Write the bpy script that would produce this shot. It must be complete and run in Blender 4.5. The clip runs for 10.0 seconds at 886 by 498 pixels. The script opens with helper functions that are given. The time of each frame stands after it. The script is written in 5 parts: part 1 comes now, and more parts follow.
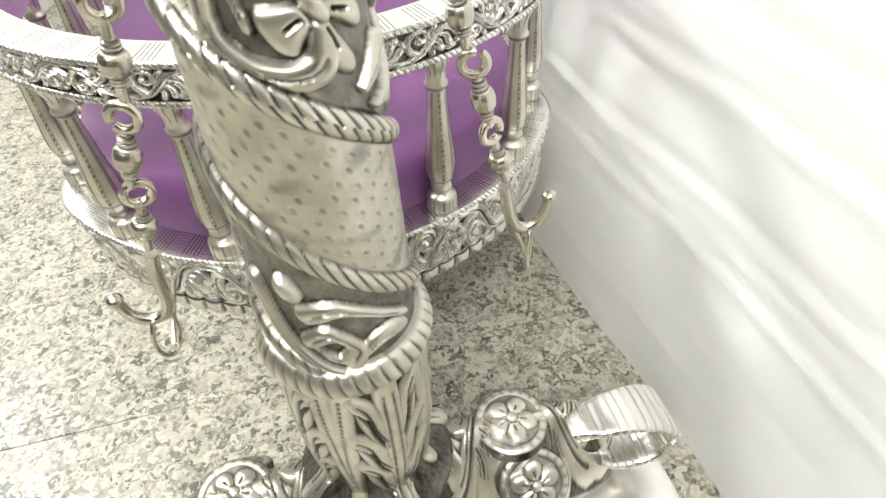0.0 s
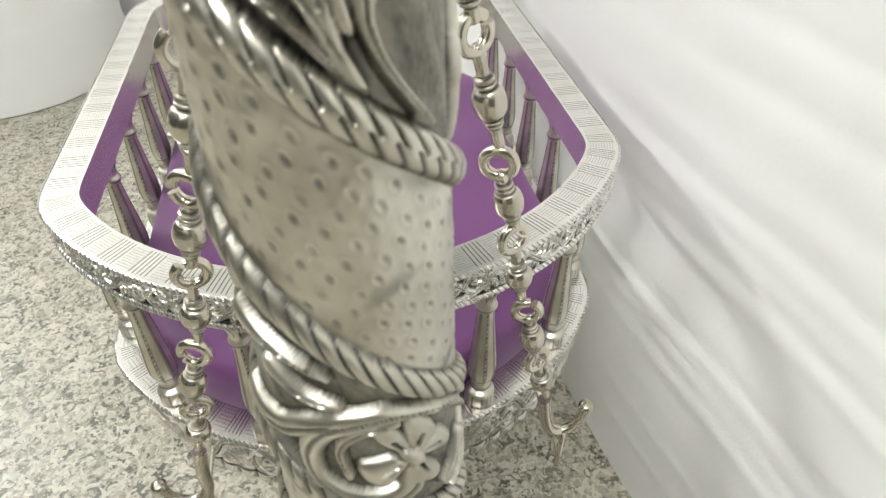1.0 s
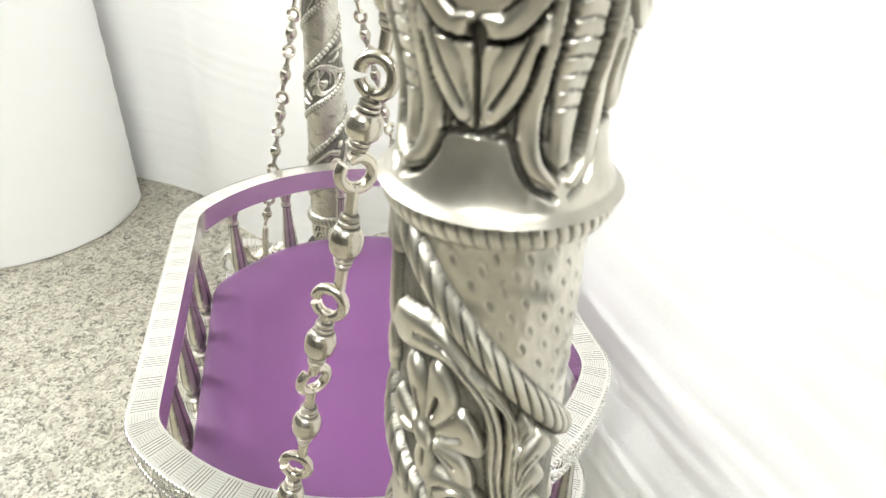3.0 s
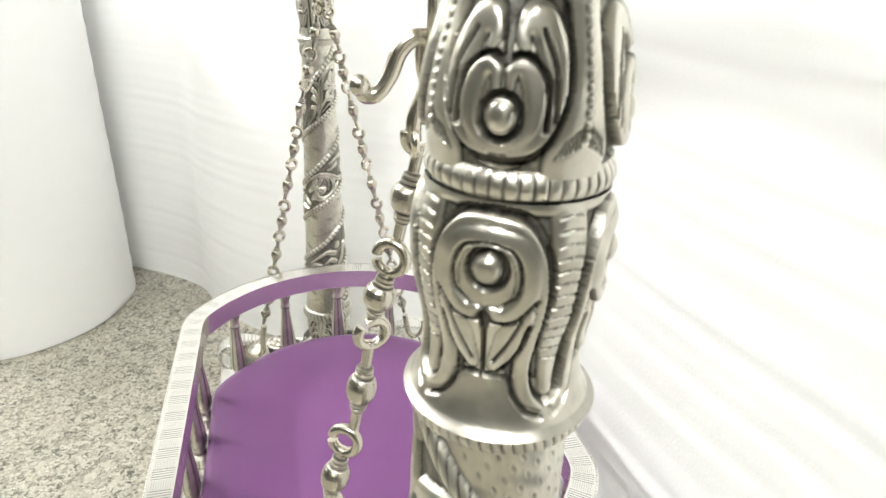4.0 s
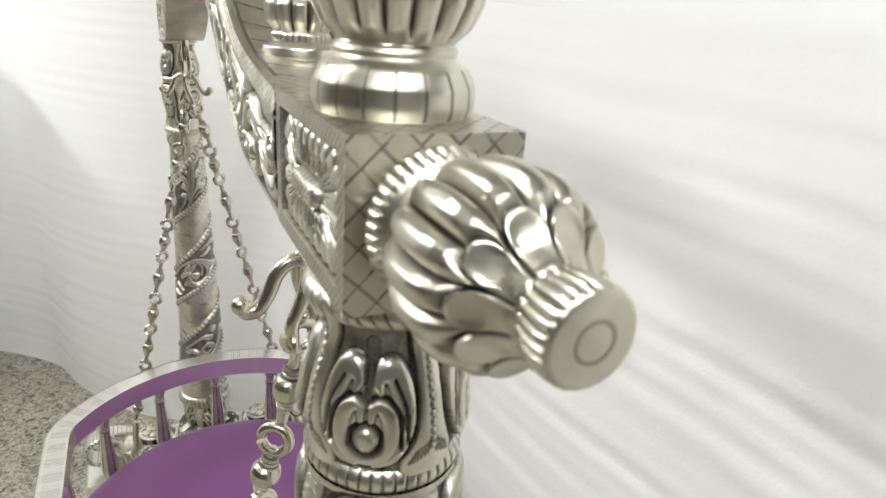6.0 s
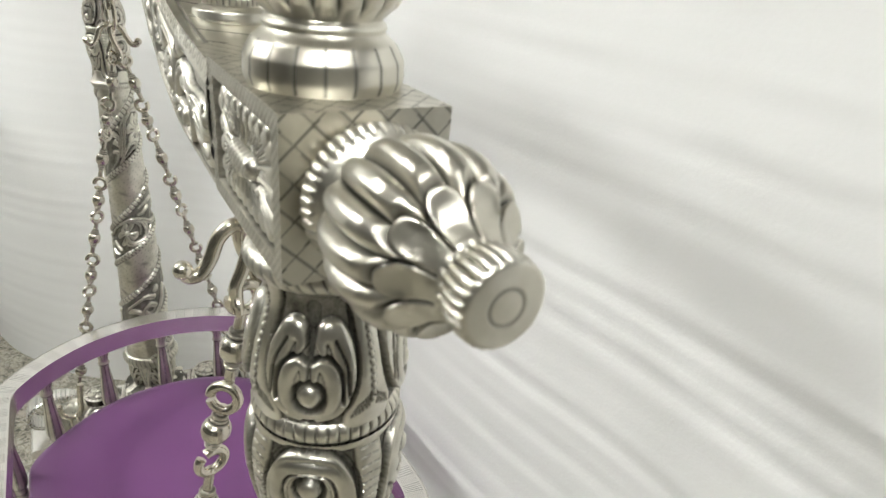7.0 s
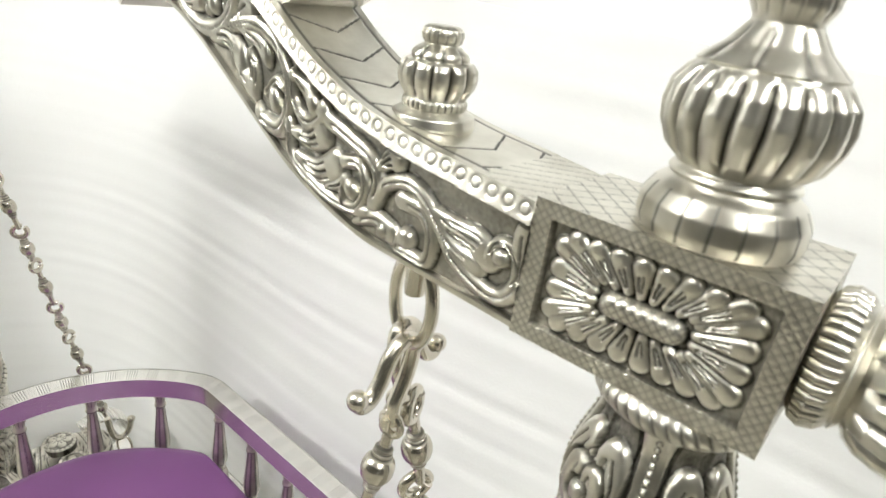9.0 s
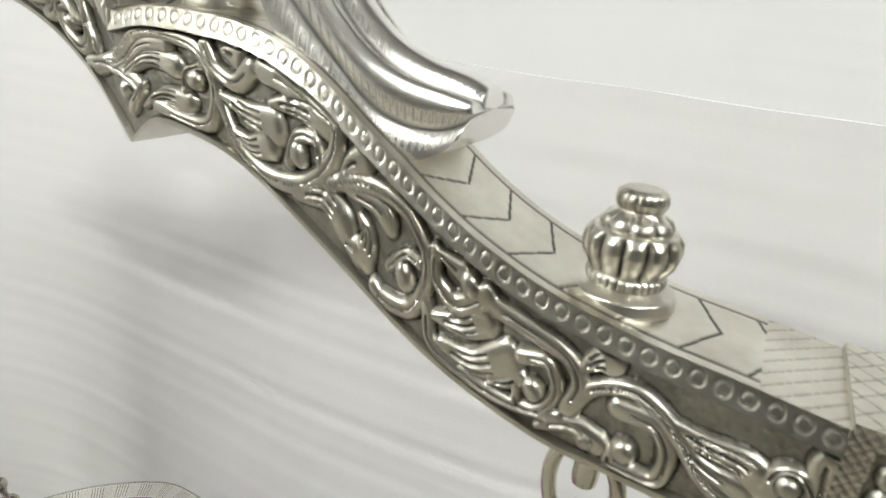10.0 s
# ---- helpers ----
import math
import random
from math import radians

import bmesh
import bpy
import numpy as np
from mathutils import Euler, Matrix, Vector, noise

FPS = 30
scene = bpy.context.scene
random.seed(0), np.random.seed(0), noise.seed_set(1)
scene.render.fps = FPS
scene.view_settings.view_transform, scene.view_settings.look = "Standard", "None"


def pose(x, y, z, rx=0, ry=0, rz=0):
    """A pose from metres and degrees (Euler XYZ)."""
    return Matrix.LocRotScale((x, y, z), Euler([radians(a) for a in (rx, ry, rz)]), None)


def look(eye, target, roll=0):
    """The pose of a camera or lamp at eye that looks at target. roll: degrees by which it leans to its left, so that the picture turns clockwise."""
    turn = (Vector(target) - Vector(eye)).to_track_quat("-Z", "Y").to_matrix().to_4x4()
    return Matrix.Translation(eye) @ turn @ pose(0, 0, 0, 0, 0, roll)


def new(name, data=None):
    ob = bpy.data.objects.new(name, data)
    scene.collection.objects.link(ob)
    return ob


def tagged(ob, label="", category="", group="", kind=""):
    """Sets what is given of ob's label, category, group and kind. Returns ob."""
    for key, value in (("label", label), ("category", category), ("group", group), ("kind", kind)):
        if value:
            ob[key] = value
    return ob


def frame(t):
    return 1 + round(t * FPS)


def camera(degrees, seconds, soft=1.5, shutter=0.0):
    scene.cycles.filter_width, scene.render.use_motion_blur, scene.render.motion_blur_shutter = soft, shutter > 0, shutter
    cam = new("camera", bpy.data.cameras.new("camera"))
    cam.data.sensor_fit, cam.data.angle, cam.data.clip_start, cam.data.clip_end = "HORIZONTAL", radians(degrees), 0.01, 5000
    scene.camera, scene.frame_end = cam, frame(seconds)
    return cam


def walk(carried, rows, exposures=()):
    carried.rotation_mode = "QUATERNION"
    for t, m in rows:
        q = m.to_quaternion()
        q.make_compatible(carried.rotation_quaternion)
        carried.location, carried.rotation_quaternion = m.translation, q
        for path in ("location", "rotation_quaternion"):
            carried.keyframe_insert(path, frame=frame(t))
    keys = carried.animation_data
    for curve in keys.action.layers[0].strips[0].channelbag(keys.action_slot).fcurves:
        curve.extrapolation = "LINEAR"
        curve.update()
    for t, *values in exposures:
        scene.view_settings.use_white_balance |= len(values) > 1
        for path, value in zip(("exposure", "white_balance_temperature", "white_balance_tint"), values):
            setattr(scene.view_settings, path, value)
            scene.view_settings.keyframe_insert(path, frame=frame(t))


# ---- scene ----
cam = camera(70.8, 10.0, soft=1.4)
cam.data.dof.use_dof, cam.data.dof.focus_distance, cam.data.dof.aperture_fstop = True, 0.45, 24.0
PATH = [
    (0, (0.007, -0.194, 0.617), (0.321, 1.167, -0.814), -3.0),
    (0.5, (0.001, -0.161, 0.661), (0.287, 1.232, -0.745), -1.1),
    (1, (0.003, -0.125, 0.709), (0.295, 1.345, -0.615), 0.5),
    (1.5, (-0.014, -0.122, 0.738), (0.255, 1.375, -0.56), 0.4),
    (2, (-0.028, -0.121, 0.779), (0.299, 1.421, -0.452), 3.1),
    (2.2, (-0.032, -0.121, 0.793), (0.311, 1.457, -0.387), 3.1),
    (3.3, (-0.05, -0.138, 0.856), (0.39, 1.539, -0.141), 2.0),
    (3.5, (-0.053, -0.141, 0.867), (0.388, 1.565, -0.077), 1.4),
    (4, (-0.06, -0.152, 0.897), (0.417, 1.595, 0.05), 2.6),
    (4.5, (-0.061, -0.157, 0.928), (0.41, 1.625, 0.153), 1.8),
    (5, (-0.061, -0.146, 0.954), (0.438, 1.656, 0.244), 3.0),
    (5.5, (-0.06, -0.149, 0.97), (0.56, 1.623, 0.281), 3.9),
    (6, (-0.062, -0.158, 0.982), (0.782, 1.5, 0.248), 4.5),
    (7.3, (-0.063, -0.167, 0.991), (0.913, 1.319, 0.073), 6.4),
    (7.5, (-0.067, -0.164, 0.991), (0.911, 1.304, 0.049), 7.5),
    (8, (-0.088, -0.142, 0.997), (0.956, 1.299, 0.082), 10.1),
    (8.5, (-0.134, -0.091, 0.999), (1.081, 1.215, 0.094), 11.3),
    (9, (-0.174, -0.034, 1.009), (1.291, 1.057, 0.194), 8.8),
    (9.5, (-0.193, 0.022, 1.028), (1.364, 1.005, 0.249), 5.8),
    (10, (-0.176, 0.083, 1.035), (1.482, 0.915, 0.288), 6.4),
]
walk(cam, [(t, look(eye, target, roll)) for t, eye, target, roll in PATH],
     exposures=[(0.0, 0.17), (0.6, 0.1), (0.85, -0.2), (1.0, -0.32), (1.5, 0.06), (2.0, 0.28), (2.3, 0.25), (3.3, 0.05), (3.7, 0.02), (4.5, -0.14), (5.5, -0.45), (6.2, -0.63), (7.5, -0.7), (8.2, -0.5), (8.5, -0.17), (9.0, -0.36), (9.5, -0.68), (10.0, -0.88)])

# ---- world and light ----
world = bpy.data.worlds.new("room_air")
scene.world = world
world.use_nodes = True
world.node_tree.nodes["Background"].inputs[0].default_value = (0.9, 0.95, 1.0, 1)
world.node_tree.nodes["Background"].inputs[1].default_value = 0.02
LAMP = 255.0

PI = math.pi


# ---- materials ----
def material(name):
    m = bpy.data.materials.new(name)
    m.use_nodes = True
    t = m.node_tree
    return m, t, t.nodes["Principled BSDF"]


def node(t, kind, **values):
    n = t.nodes.new(kind)
    for key, value in values.items():
        if key in n.inputs:
            n.inputs[key].default_value = value
    return n


def ramp(t, source, stops):
    n = t.nodes.new("ShaderNodeValToRGB")
    e = n.color_ramp.elements
    while len(e) < len(stops):
        e.new(0.5)
    for i, (p, c) in enumerate(stops):
        e[i].position = p
        e[i].color = (*c, 1) if len(c) == 3 else c
    t.links.new(source, n.inputs[0])
    return n.outputs[0]


def grey(v):
    return (v, v, v)


def mixed(t, fac, a, b, mode="MIX"):
    n = t.nodes.new("ShaderNodeMix")
    n.data_type, n.blend_type = "RGBA", mode
    for slot, v in ((0, fac), (6, a), (7, b)):
        if isinstance(v, bpy.types.NodeSocket):
            t.links.new(v, n.inputs[slot])
        elif slot == 0:
            n.inputs[0].default_value = v
        else:
            n.inputs[slot].default_value = (*v, 1)
    return n.outputs[2]


def noise_tex(t, scale, detail=3.0, rough=0.5, stretch=None):
    c = t.nodes.new("ShaderNodeTexCoord")
    out = c.outputs["Object"]
    if stretch:
        mp = t.nodes.new("ShaderNodeMapping")
        mp.inputs["Scale"].default_value = stretch
        t.links.new(out, mp.inputs[0])
        out = mp.outputs[0]
    n = node(t, "ShaderNodeTexNoise", Scale=scale, Detail=detail, Roughness=rough)
    t.links.new(out, n.inputs["Vector"])
    return n.outputs[0]


def bump(t, height, strength, distance, bsdf):
    b = node(t, "ShaderNodeBump", Strength=strength, Distance=distance)
    t.links.new(height, b.inputs["Height"])
    t.links.new(b.outputs[0], bsdf.inputs["Normal"])


def hatching(t):
    """Engraved patches of short strokes, from the mesh attributes along and across (metres and 0 to 1)."""
    s, q = t.nodes.new("ShaderNodeAttribute"), t.nodes.new("ShaderNodeAttribute")
    s.attribute_name, q.attribute_name = "along", "across"

    def calc(op, x, y=None):
        n = t.nodes.new("ShaderNodeMath")
        n.operation = op
        for i, v in ((0, x), (1, y)):
            if v is not None:
                if isinstance(v, (int, float)):
                    n.inputs[i].default_value = v
                else:
                    t.links.new(v, n.inputs[i])
        return n.outputs[0]

    along, across = s.outputs["Fac"], q.outputs["Fac"]
    patch = calc("LESS_THAN", calc("FRACT", calc("MULTIPLY", along, 1 / 0.0270)), 0.55)
    inside = calc("MULTIPLY", calc("GREATER_THAN", across, 0.10), calc("LESS_THAN", across, 0.92))
    cross = calc("LESS_THAN", calc("FRACT", calc("MULTIPLY", along, 1 / 0.0030)), 0.26)
    length = calc("LESS_THAN", calc("FRACT", calc("MULTIPLY", across, 12.0)), 0.22)
    one = calc("MULTIPLY", calc("MULTIPLY", cross, patch), 0.78)
    two = calc("MULTIPLY", calc("MULTIPLY", length, calc("SUBTRACT", 1.0, patch)), 0.42)
    return calc("MULTIPLY", calc("ADD", one, two), inside)


def silver_material(name, bright, dull, rough, dents, engraved=False):
    """Silver sheet; the mesh attribute 'tarnish' says where the blackening of the chased ground was left."""
    m, t, b = material(name)
    a = t.nodes.new("ShaderNodeAttribute")
    a.attribute_name = "tarnish"
    blotches = ramp(t, noise_tex(t, 38, 4, 0.6), [(0.35, grey(0)), (0.75, grey(1))])
    body = mixed(t, blotches, bright, dull)
    smudge = ramp(t, noise_tex(t, 42, 3, 0.6), [(0.58, grey(0)), (0.85, grey(0.07))])
    body = mixed(t, smudge, body, (0.27, 0.25, 0.21))
    dark = a.outputs["Fac"]
    if engraved:
        top = t.nodes.new("ShaderNodeMath")
        top.operation = "MAXIMUM"
        t.links.new(dark, top.inputs[0])
        t.links.new(hatching(t), top.inputs[1])
        dark = top.outputs[0]
    t.links.new(mixed(t, dark, body, (0.022, 0.020, 0.016)), b.inputs["Base Color"])
    fine = noise_tex(t, 420, 3, 0.6)
    r = t.nodes.new("ShaderNodeMath")
    r.operation = "MULTIPLY_ADD"
    t.links.new(fine, r.inputs[0])
    r.inputs[1].default_value, r.inputs[2].default_value = 0.06, rough - 0.02
    r2 = t.nodes.new("ShaderNodeMath")
    r2.operation = "MULTIPLY_ADD"
    t.links.new(a.outputs["Fac"], r2.inputs[0])
    r2.inputs[1].default_value = 0.25
    t.links.new(r.outputs[0], r2.inputs[2])
    t.links.new(r2.outputs[0], b.inputs["Roughness"])
    b.inputs["Metallic"].default_value = 1.0
    bump(t, noise_tex(t, dents, 1, 0.5), 0.12, 0.001, b)
    return m


SILVER = silver_material("chased_silver", (0.77, 0.745, 0.67), (0.52, 0.495, 0.42), 0.30, 45)
POLISHED = silver_material("polished_silver", (0.77, 0.73, 0.64), (0.56, 0.52, 0.43), 0.21, 45)
SHEET = silver_material("engraved_silver_sheet", (0.90, 0.885, 0.85), (0.80, 0.785, 0.74), 0.24, 45, True)


def cloth_material():
    m, t, b = material("purple_satin")
    t.links.new(mixed(t, noise_tex(t, 9, 3), (0.128, 0.036, 0.146), (0.154, 0.047, 0.170)), b.inputs["Base Color"])
    b.inputs["Roughness"].default_value = 0.5
    b.inputs["Sheen Weight"].default_value = 0.10
    c = t.nodes.new("ShaderNodeTexCoord")
    w = node(t, "ShaderNodeTexWave", Scale=900.0, Distortion=1.0)
    t.links.new(c.outputs["Object"], w.inputs["Vector"])
    bump(t, w.outputs[1], 0.08, 0.0004, b)
    return m


CLOTH = cloth_material()


def foam_material():
    m, t, b = material("white_foam")
    t.links.new(mixed(t, noise_tex(t, 3, 4), (0.90, 0.90, 0.895), (0.935, 0.935, 0.93)), b.inputs["Base Color"])
    b.inputs["Roughness"].default_value = 0.55
    b.inputs["Specular IOR Level"].default_value = 0.3
    bump(t, noise_tex(t, 260, 3), 0.15, 0.001, b)
    return m


FOAM = foam_material()


def granite_material():
    m, t, b = material("speckled_granite")
    tc, oi = t.nodes.new("ShaderNodeTexCoord"), t.nodes.new("ShaderNodeObjectInfo")
    c = t.nodes.new("ShaderNodeVectorMath")
    c.operation = "MULTIPLY_ADD"
    t.links.new(oi.outputs["Random"], c.inputs[0])
    c.inputs[1].default_value = (9.0, 7.0, 0.0)
    t.links.new(tc.outputs["Object"], c.inputs[2])
    v = node(t, "ShaderNodeTexVoronoi", Scale=125.0)
    wob = node(t, "ShaderNodeTexNoise", Scale=60.0, Detail=3.0)
    t.links.new(c.outputs[0], wob.inputs["Vector"])
    add = t.nodes.new("ShaderNodeMix")
    add.data_type = "VECTOR"
    add.inputs[0].default_value = 0.06
    t.links.new(c.outputs[0], add.inputs[4])
    t.links.new(wob.outputs[1], add.inputs[5])
    t.links.new(add.outputs[1], v.inputs["Vector"])
    sep = t.nodes.new("ShaderNodeSeparateColor")
    t.links.new(v.outputs["Color"], sep.inputs[0])
    grains = ramp(t, sep.outputs[0], [(0.0, (0.11, 0.11, 0.095)), (0.10, (0.19, 0.185, 0.155)), (0.20, (0.35, 0.335, 0.28)),
                                      (0.45, (0.50, 0.475, 0.415)), (0.7, (0.60, 0.575, 0.51)), (1.0, (0.70, 0.68, 0.62))])
    v2 = node(t, "ShaderNodeTexVoronoi", Scale=240.0)
    t.links.new(c.outputs[0], v2.inputs["Vector"])
    sep2 = t.nodes.new("ShaderNodeSeparateColor")
    t.links.new(v2.outputs["Color"], sep2.inputs[0])
    flecks = ramp(t, sep2.outputs[1], [(0.0, grey(0.45)), (0.12, grey(0.5)), (0.2, grey(1.0)), (1.0, grey(1.0))])
    col = mixed(t, 0.75, grains, flecks, "MULTIPLY")
    cloud = ramp(t, noise_tex(t, 5, 3), [(0.3, (0.66, 0.645, 0.60)), (0.7, (0.80, 0.79, 0.75))])
    t.links.new(mixed(t, 1.0, col, cloud, "MULTIPLY"), b.inputs["Base Color"])
    b.inputs["Roughness"].default_value = 0.38
    return m


GRANITE = granite_material()


def plain_material(name, a, b_col, rough, scale=4.0, metal=0.0, relief=0.1):
    m, t, b = material(name)
    t.links.new(mixed(t, noise_tex(t, scale, 4), a, b_col), b.inputs["Base Color"])
    b.inputs["Roughness"].default_value = rough
    b.inputs["Metallic"].default_value = metal
    bump(t, noise_tex(t, scale * 40, 3), relief, 0.001, b)
    return m


# near-black, only to give the silver dark reflections from the unseen walls
DARK_WALL = plain_material("dark_reflected_wall", (0.062, 0.060, 0.053), (0.090, 0.087, 0.078), 0.8)
CEILING = plain_material("ceiling_paint", (0.66, 0.66, 0.65), (0.74, 0.74, 0.73), 0.85)
PALE = plain_material("pale_plaster", (0.66, 0.66, 0.64), (0.75, 0.75, 0.73), 0.8)
GROUT = plain_material("dark_joint", (0.36, 0.355, 0.33), (0.44, 0.43, 0.40), 0.9)
FRAME = plain_material("white_metal_frame", (0.75, 0.75, 0.75), (0.8, 0.8, 0.8), 0.4)
DARKGLASS = plain_material("dark_window_glass", (0.012, 0.012, 0.014), (0.03, 0.022, 0.02), 0.12)


def lamp_material():
    m, t, b = material("lit_diffuser")
    b.inputs["Base Color"].default_value = (0.9, 0.9, 0.9, 1)
    b.inputs["Emission Color"].default_value = (0.96, 0.97, 0.935, 1)
    b.inputs["Emission Strength"].default_value = LAMP
    return m


LIT = lamp_material()


# ---- building helpers ----
class Build:
    """Gathers grids, turned forms and tubes into one mesh with a tarnish value at each vertex."""

    def __init__(self):
        self.v, self.f, self.t, self.e, self.n = [], [], [], [], 0

    def grid(self, places, tarnish=None, cu=False, cv=False, engrave=None):
        nu, nv = places.shape[:2]
        self.e.append(np.zeros((2, nu * nv)) if engrave is None else np.stack([np.broadcast_to(x, (nu, nv)).reshape(-1) for x in engrave]))
        self.v.append(places.reshape(-1, 3))
        self.t.append(np.zeros(nu * nv) if tarnish is None else np.asarray(tarnish, float).reshape(-1))
        i = np.arange(nu if cu else nu - 1)[:, None]
        j = np.arange(nv if cv else nv - 1)[None, :]
        i2, j2 = (i + 1) % nu, (j + 1) % nv
        q = np.stack([i * nv + j, i2 * nv + j, i2 * nv + j2, i * nv + j2], -1).reshape(-1, 4) + self.n
        self.f.extend(q.tolist())
        self.n += nu * nv
        return self

    def lathe(self, profile, seg=32, mod=None, m=None, caps=True):
        """profile: rows of radius and height. mod(angle, r, z) gives a new radius and a tarnish."""
        p = np.array(profile, float)
        a = np.linspace(0, 2 * PI, seg, endpoint=False)
        r, z = np.repeat(p[:, :1], seg, 1), np.repeat(p[:, 1:], seg, 1)
        ang = np.repeat(a[None], len(p), 0)
        tar = np.zeros_like(r)
        if mod:
            r, tar = mod(ang, r, z)
        places = np.stack([r * np.cos(ang), r * np.sin(ang), z], -1)
        if m is not None:
            places = turned(m, places)
        if caps:
            lo, hi = places[0].mean(0), places[-1].mean(0)
            places = np.concatenate([np.repeat(lo[None, None], seg, 1), places, np.repeat(hi[None, None], seg, 1)])
            tar = np.concatenate([tar[:1], tar, tar[-1:]])
        return self.grid(places, tar, cv=True)

    def tube(self, path, radius, seg=10, closed=False, flat=1.0):
        p = np.array(path, float)
        rad = np.broadcast_to(np.asarray(radius, float), (len(p),))
        d = np.roll(p, -1, 0) - np.roll(p, 1, 0) if closed else np.gradient(p, axis=0)
        d /= np.linalg.norm(d, axis=1)[:, None] + 1e-12
        side = np.cross(d[0], (0.31, 0.17, 0.93))
        rings = []
        for k in range(len(p)):
            side = side - d[k] * (side @ d[k])
            side /= np.linalg.norm(side)
            up = np.cross(d[k], side)
            a = np.linspace(0, 2 * PI, seg, endpoint=False)[:, None]
            rings.append(p[k] + rad[k] * (np.cos(a) * side + flat * np.sin(a) * up))
        rings = np.array(rings)
        if not closed:
            rings = np.concatenate([np.repeat(p[:1, None], seg, 1), rings, np.repeat(p[-1:, None], seg, 1)])
        return self.grid(rings, None, cu=closed, cv=True)

    def ball(self, centre, r, seg=12, squash=1.0):
        a = np.linspace(0, PI, seg // 2 + 2)
        return self.lathe([(max(r * math.sin(x), 1e-5), -r * squash * math.cos(x)) for x in a], seg, None, Matrix.Translation(centre), False)

    def slab(self, outline, z0, z1, bevel=0.0):
        """A flat plate from a closed outline in x and y."""
        o = np.array(outline, float)
        c = o.mean(0)
        s = 1 - bevel / max(np.linalg.norm(o - c, axis=1).max(), 1e-6)
        rows = [(0.0, z0), (s, z0), (1.0, z0 + bevel), (1.0, z1 - bevel), (s, z1), (0.0, z1)]
        return self.grid(np.array([[(*(c + (q - c) * k), z) for q in o] for k, z in rows]), None, cv=True)

    def box(self, x0, x1, y0, y1, z0, z1, bevel=0.0015):
        return self.slab([(x0, y0), (x1, y0), (x1, y1), (x0, y1)], z0, z1, bevel)

    def mesh(self, name, smooth=True):
        me = bpy.data.meshes.new(name)
        me.from_pydata(np.concatenate(self.v).tolist(), [], self.f)
        tar = np.concatenate(self.t)
        if tar.any():
            me.attributes.new("tarnish", "FLOAT", "POINT").data.foreach_set("value", np.clip(tar, 0, 1).astype(np.float32))
        marks = np.concatenate(self.e, 1)
        if marks.any():
            for name_, values in zip(("along", "across"), marks):
                me.attributes.new(name_, "FLOAT", "POINT").data.foreach_set("value", values.astype(np.float32))
        me.polygons.foreach_set("use_smooth", [smooth] * len(me.polygons))
        if smooth:
            me.set_sharp_from_angle(angle=radians(42))
        return me


def turned(m, places):
    a = np.array(m)
    return places @ a[:3, :3].T + a[:3, 3]


def thing(name, label, category, place=(0, 0, 0), group="", kind=""):
    ob = new(name)
    ob.location = place
    ob.empty_display_size = 0.05
    return tagged(ob, label, category, group, kind)


def part(name, build, mat, parent, label="", place=None, smooth=True):
    """Links a Build (or a finished mesh) as one mesh under its thing. Vertices are in world metres unless a place is given."""
    me = build.mesh(name, smooth) if isinstance(build, Build) else build
    if not me.materials:
        me.materials.append(mat)
    ob = new(name, me)
    if parent is not None:
        ob.parent = parent
        at = Vector((0, 0, 0))
        up = parent
        while up is not None:
            at += up.location
            up = up.parent
        ob.location = (Vector(place) if place is not None else Vector((0, 0, 0))) - at
    elif place is not None:
        ob.location = place
    return tagged(ob, label) if label else ob


def spline(points, n):
    """A smooth line through points."""
    p = np.array(points, float)
    q = np.concatenate([[2 * p[0] - p[1]], p, [2 * p[-1] - p[-2]]])
    out = []
    for k in np.linspace(0, len(p) - 1, n):
        i = min(int(k), len(p) - 2)
        t = k - i
        a, b, c, d = q[i : i + 4]
        out.append(0.5 * (2 * b + (c - a) * t + (2 * a - 5 * b + 4 * c - d) * t * t + (3 * b - a - 3 * c + d) * t ** 3))
    return np.array(out)


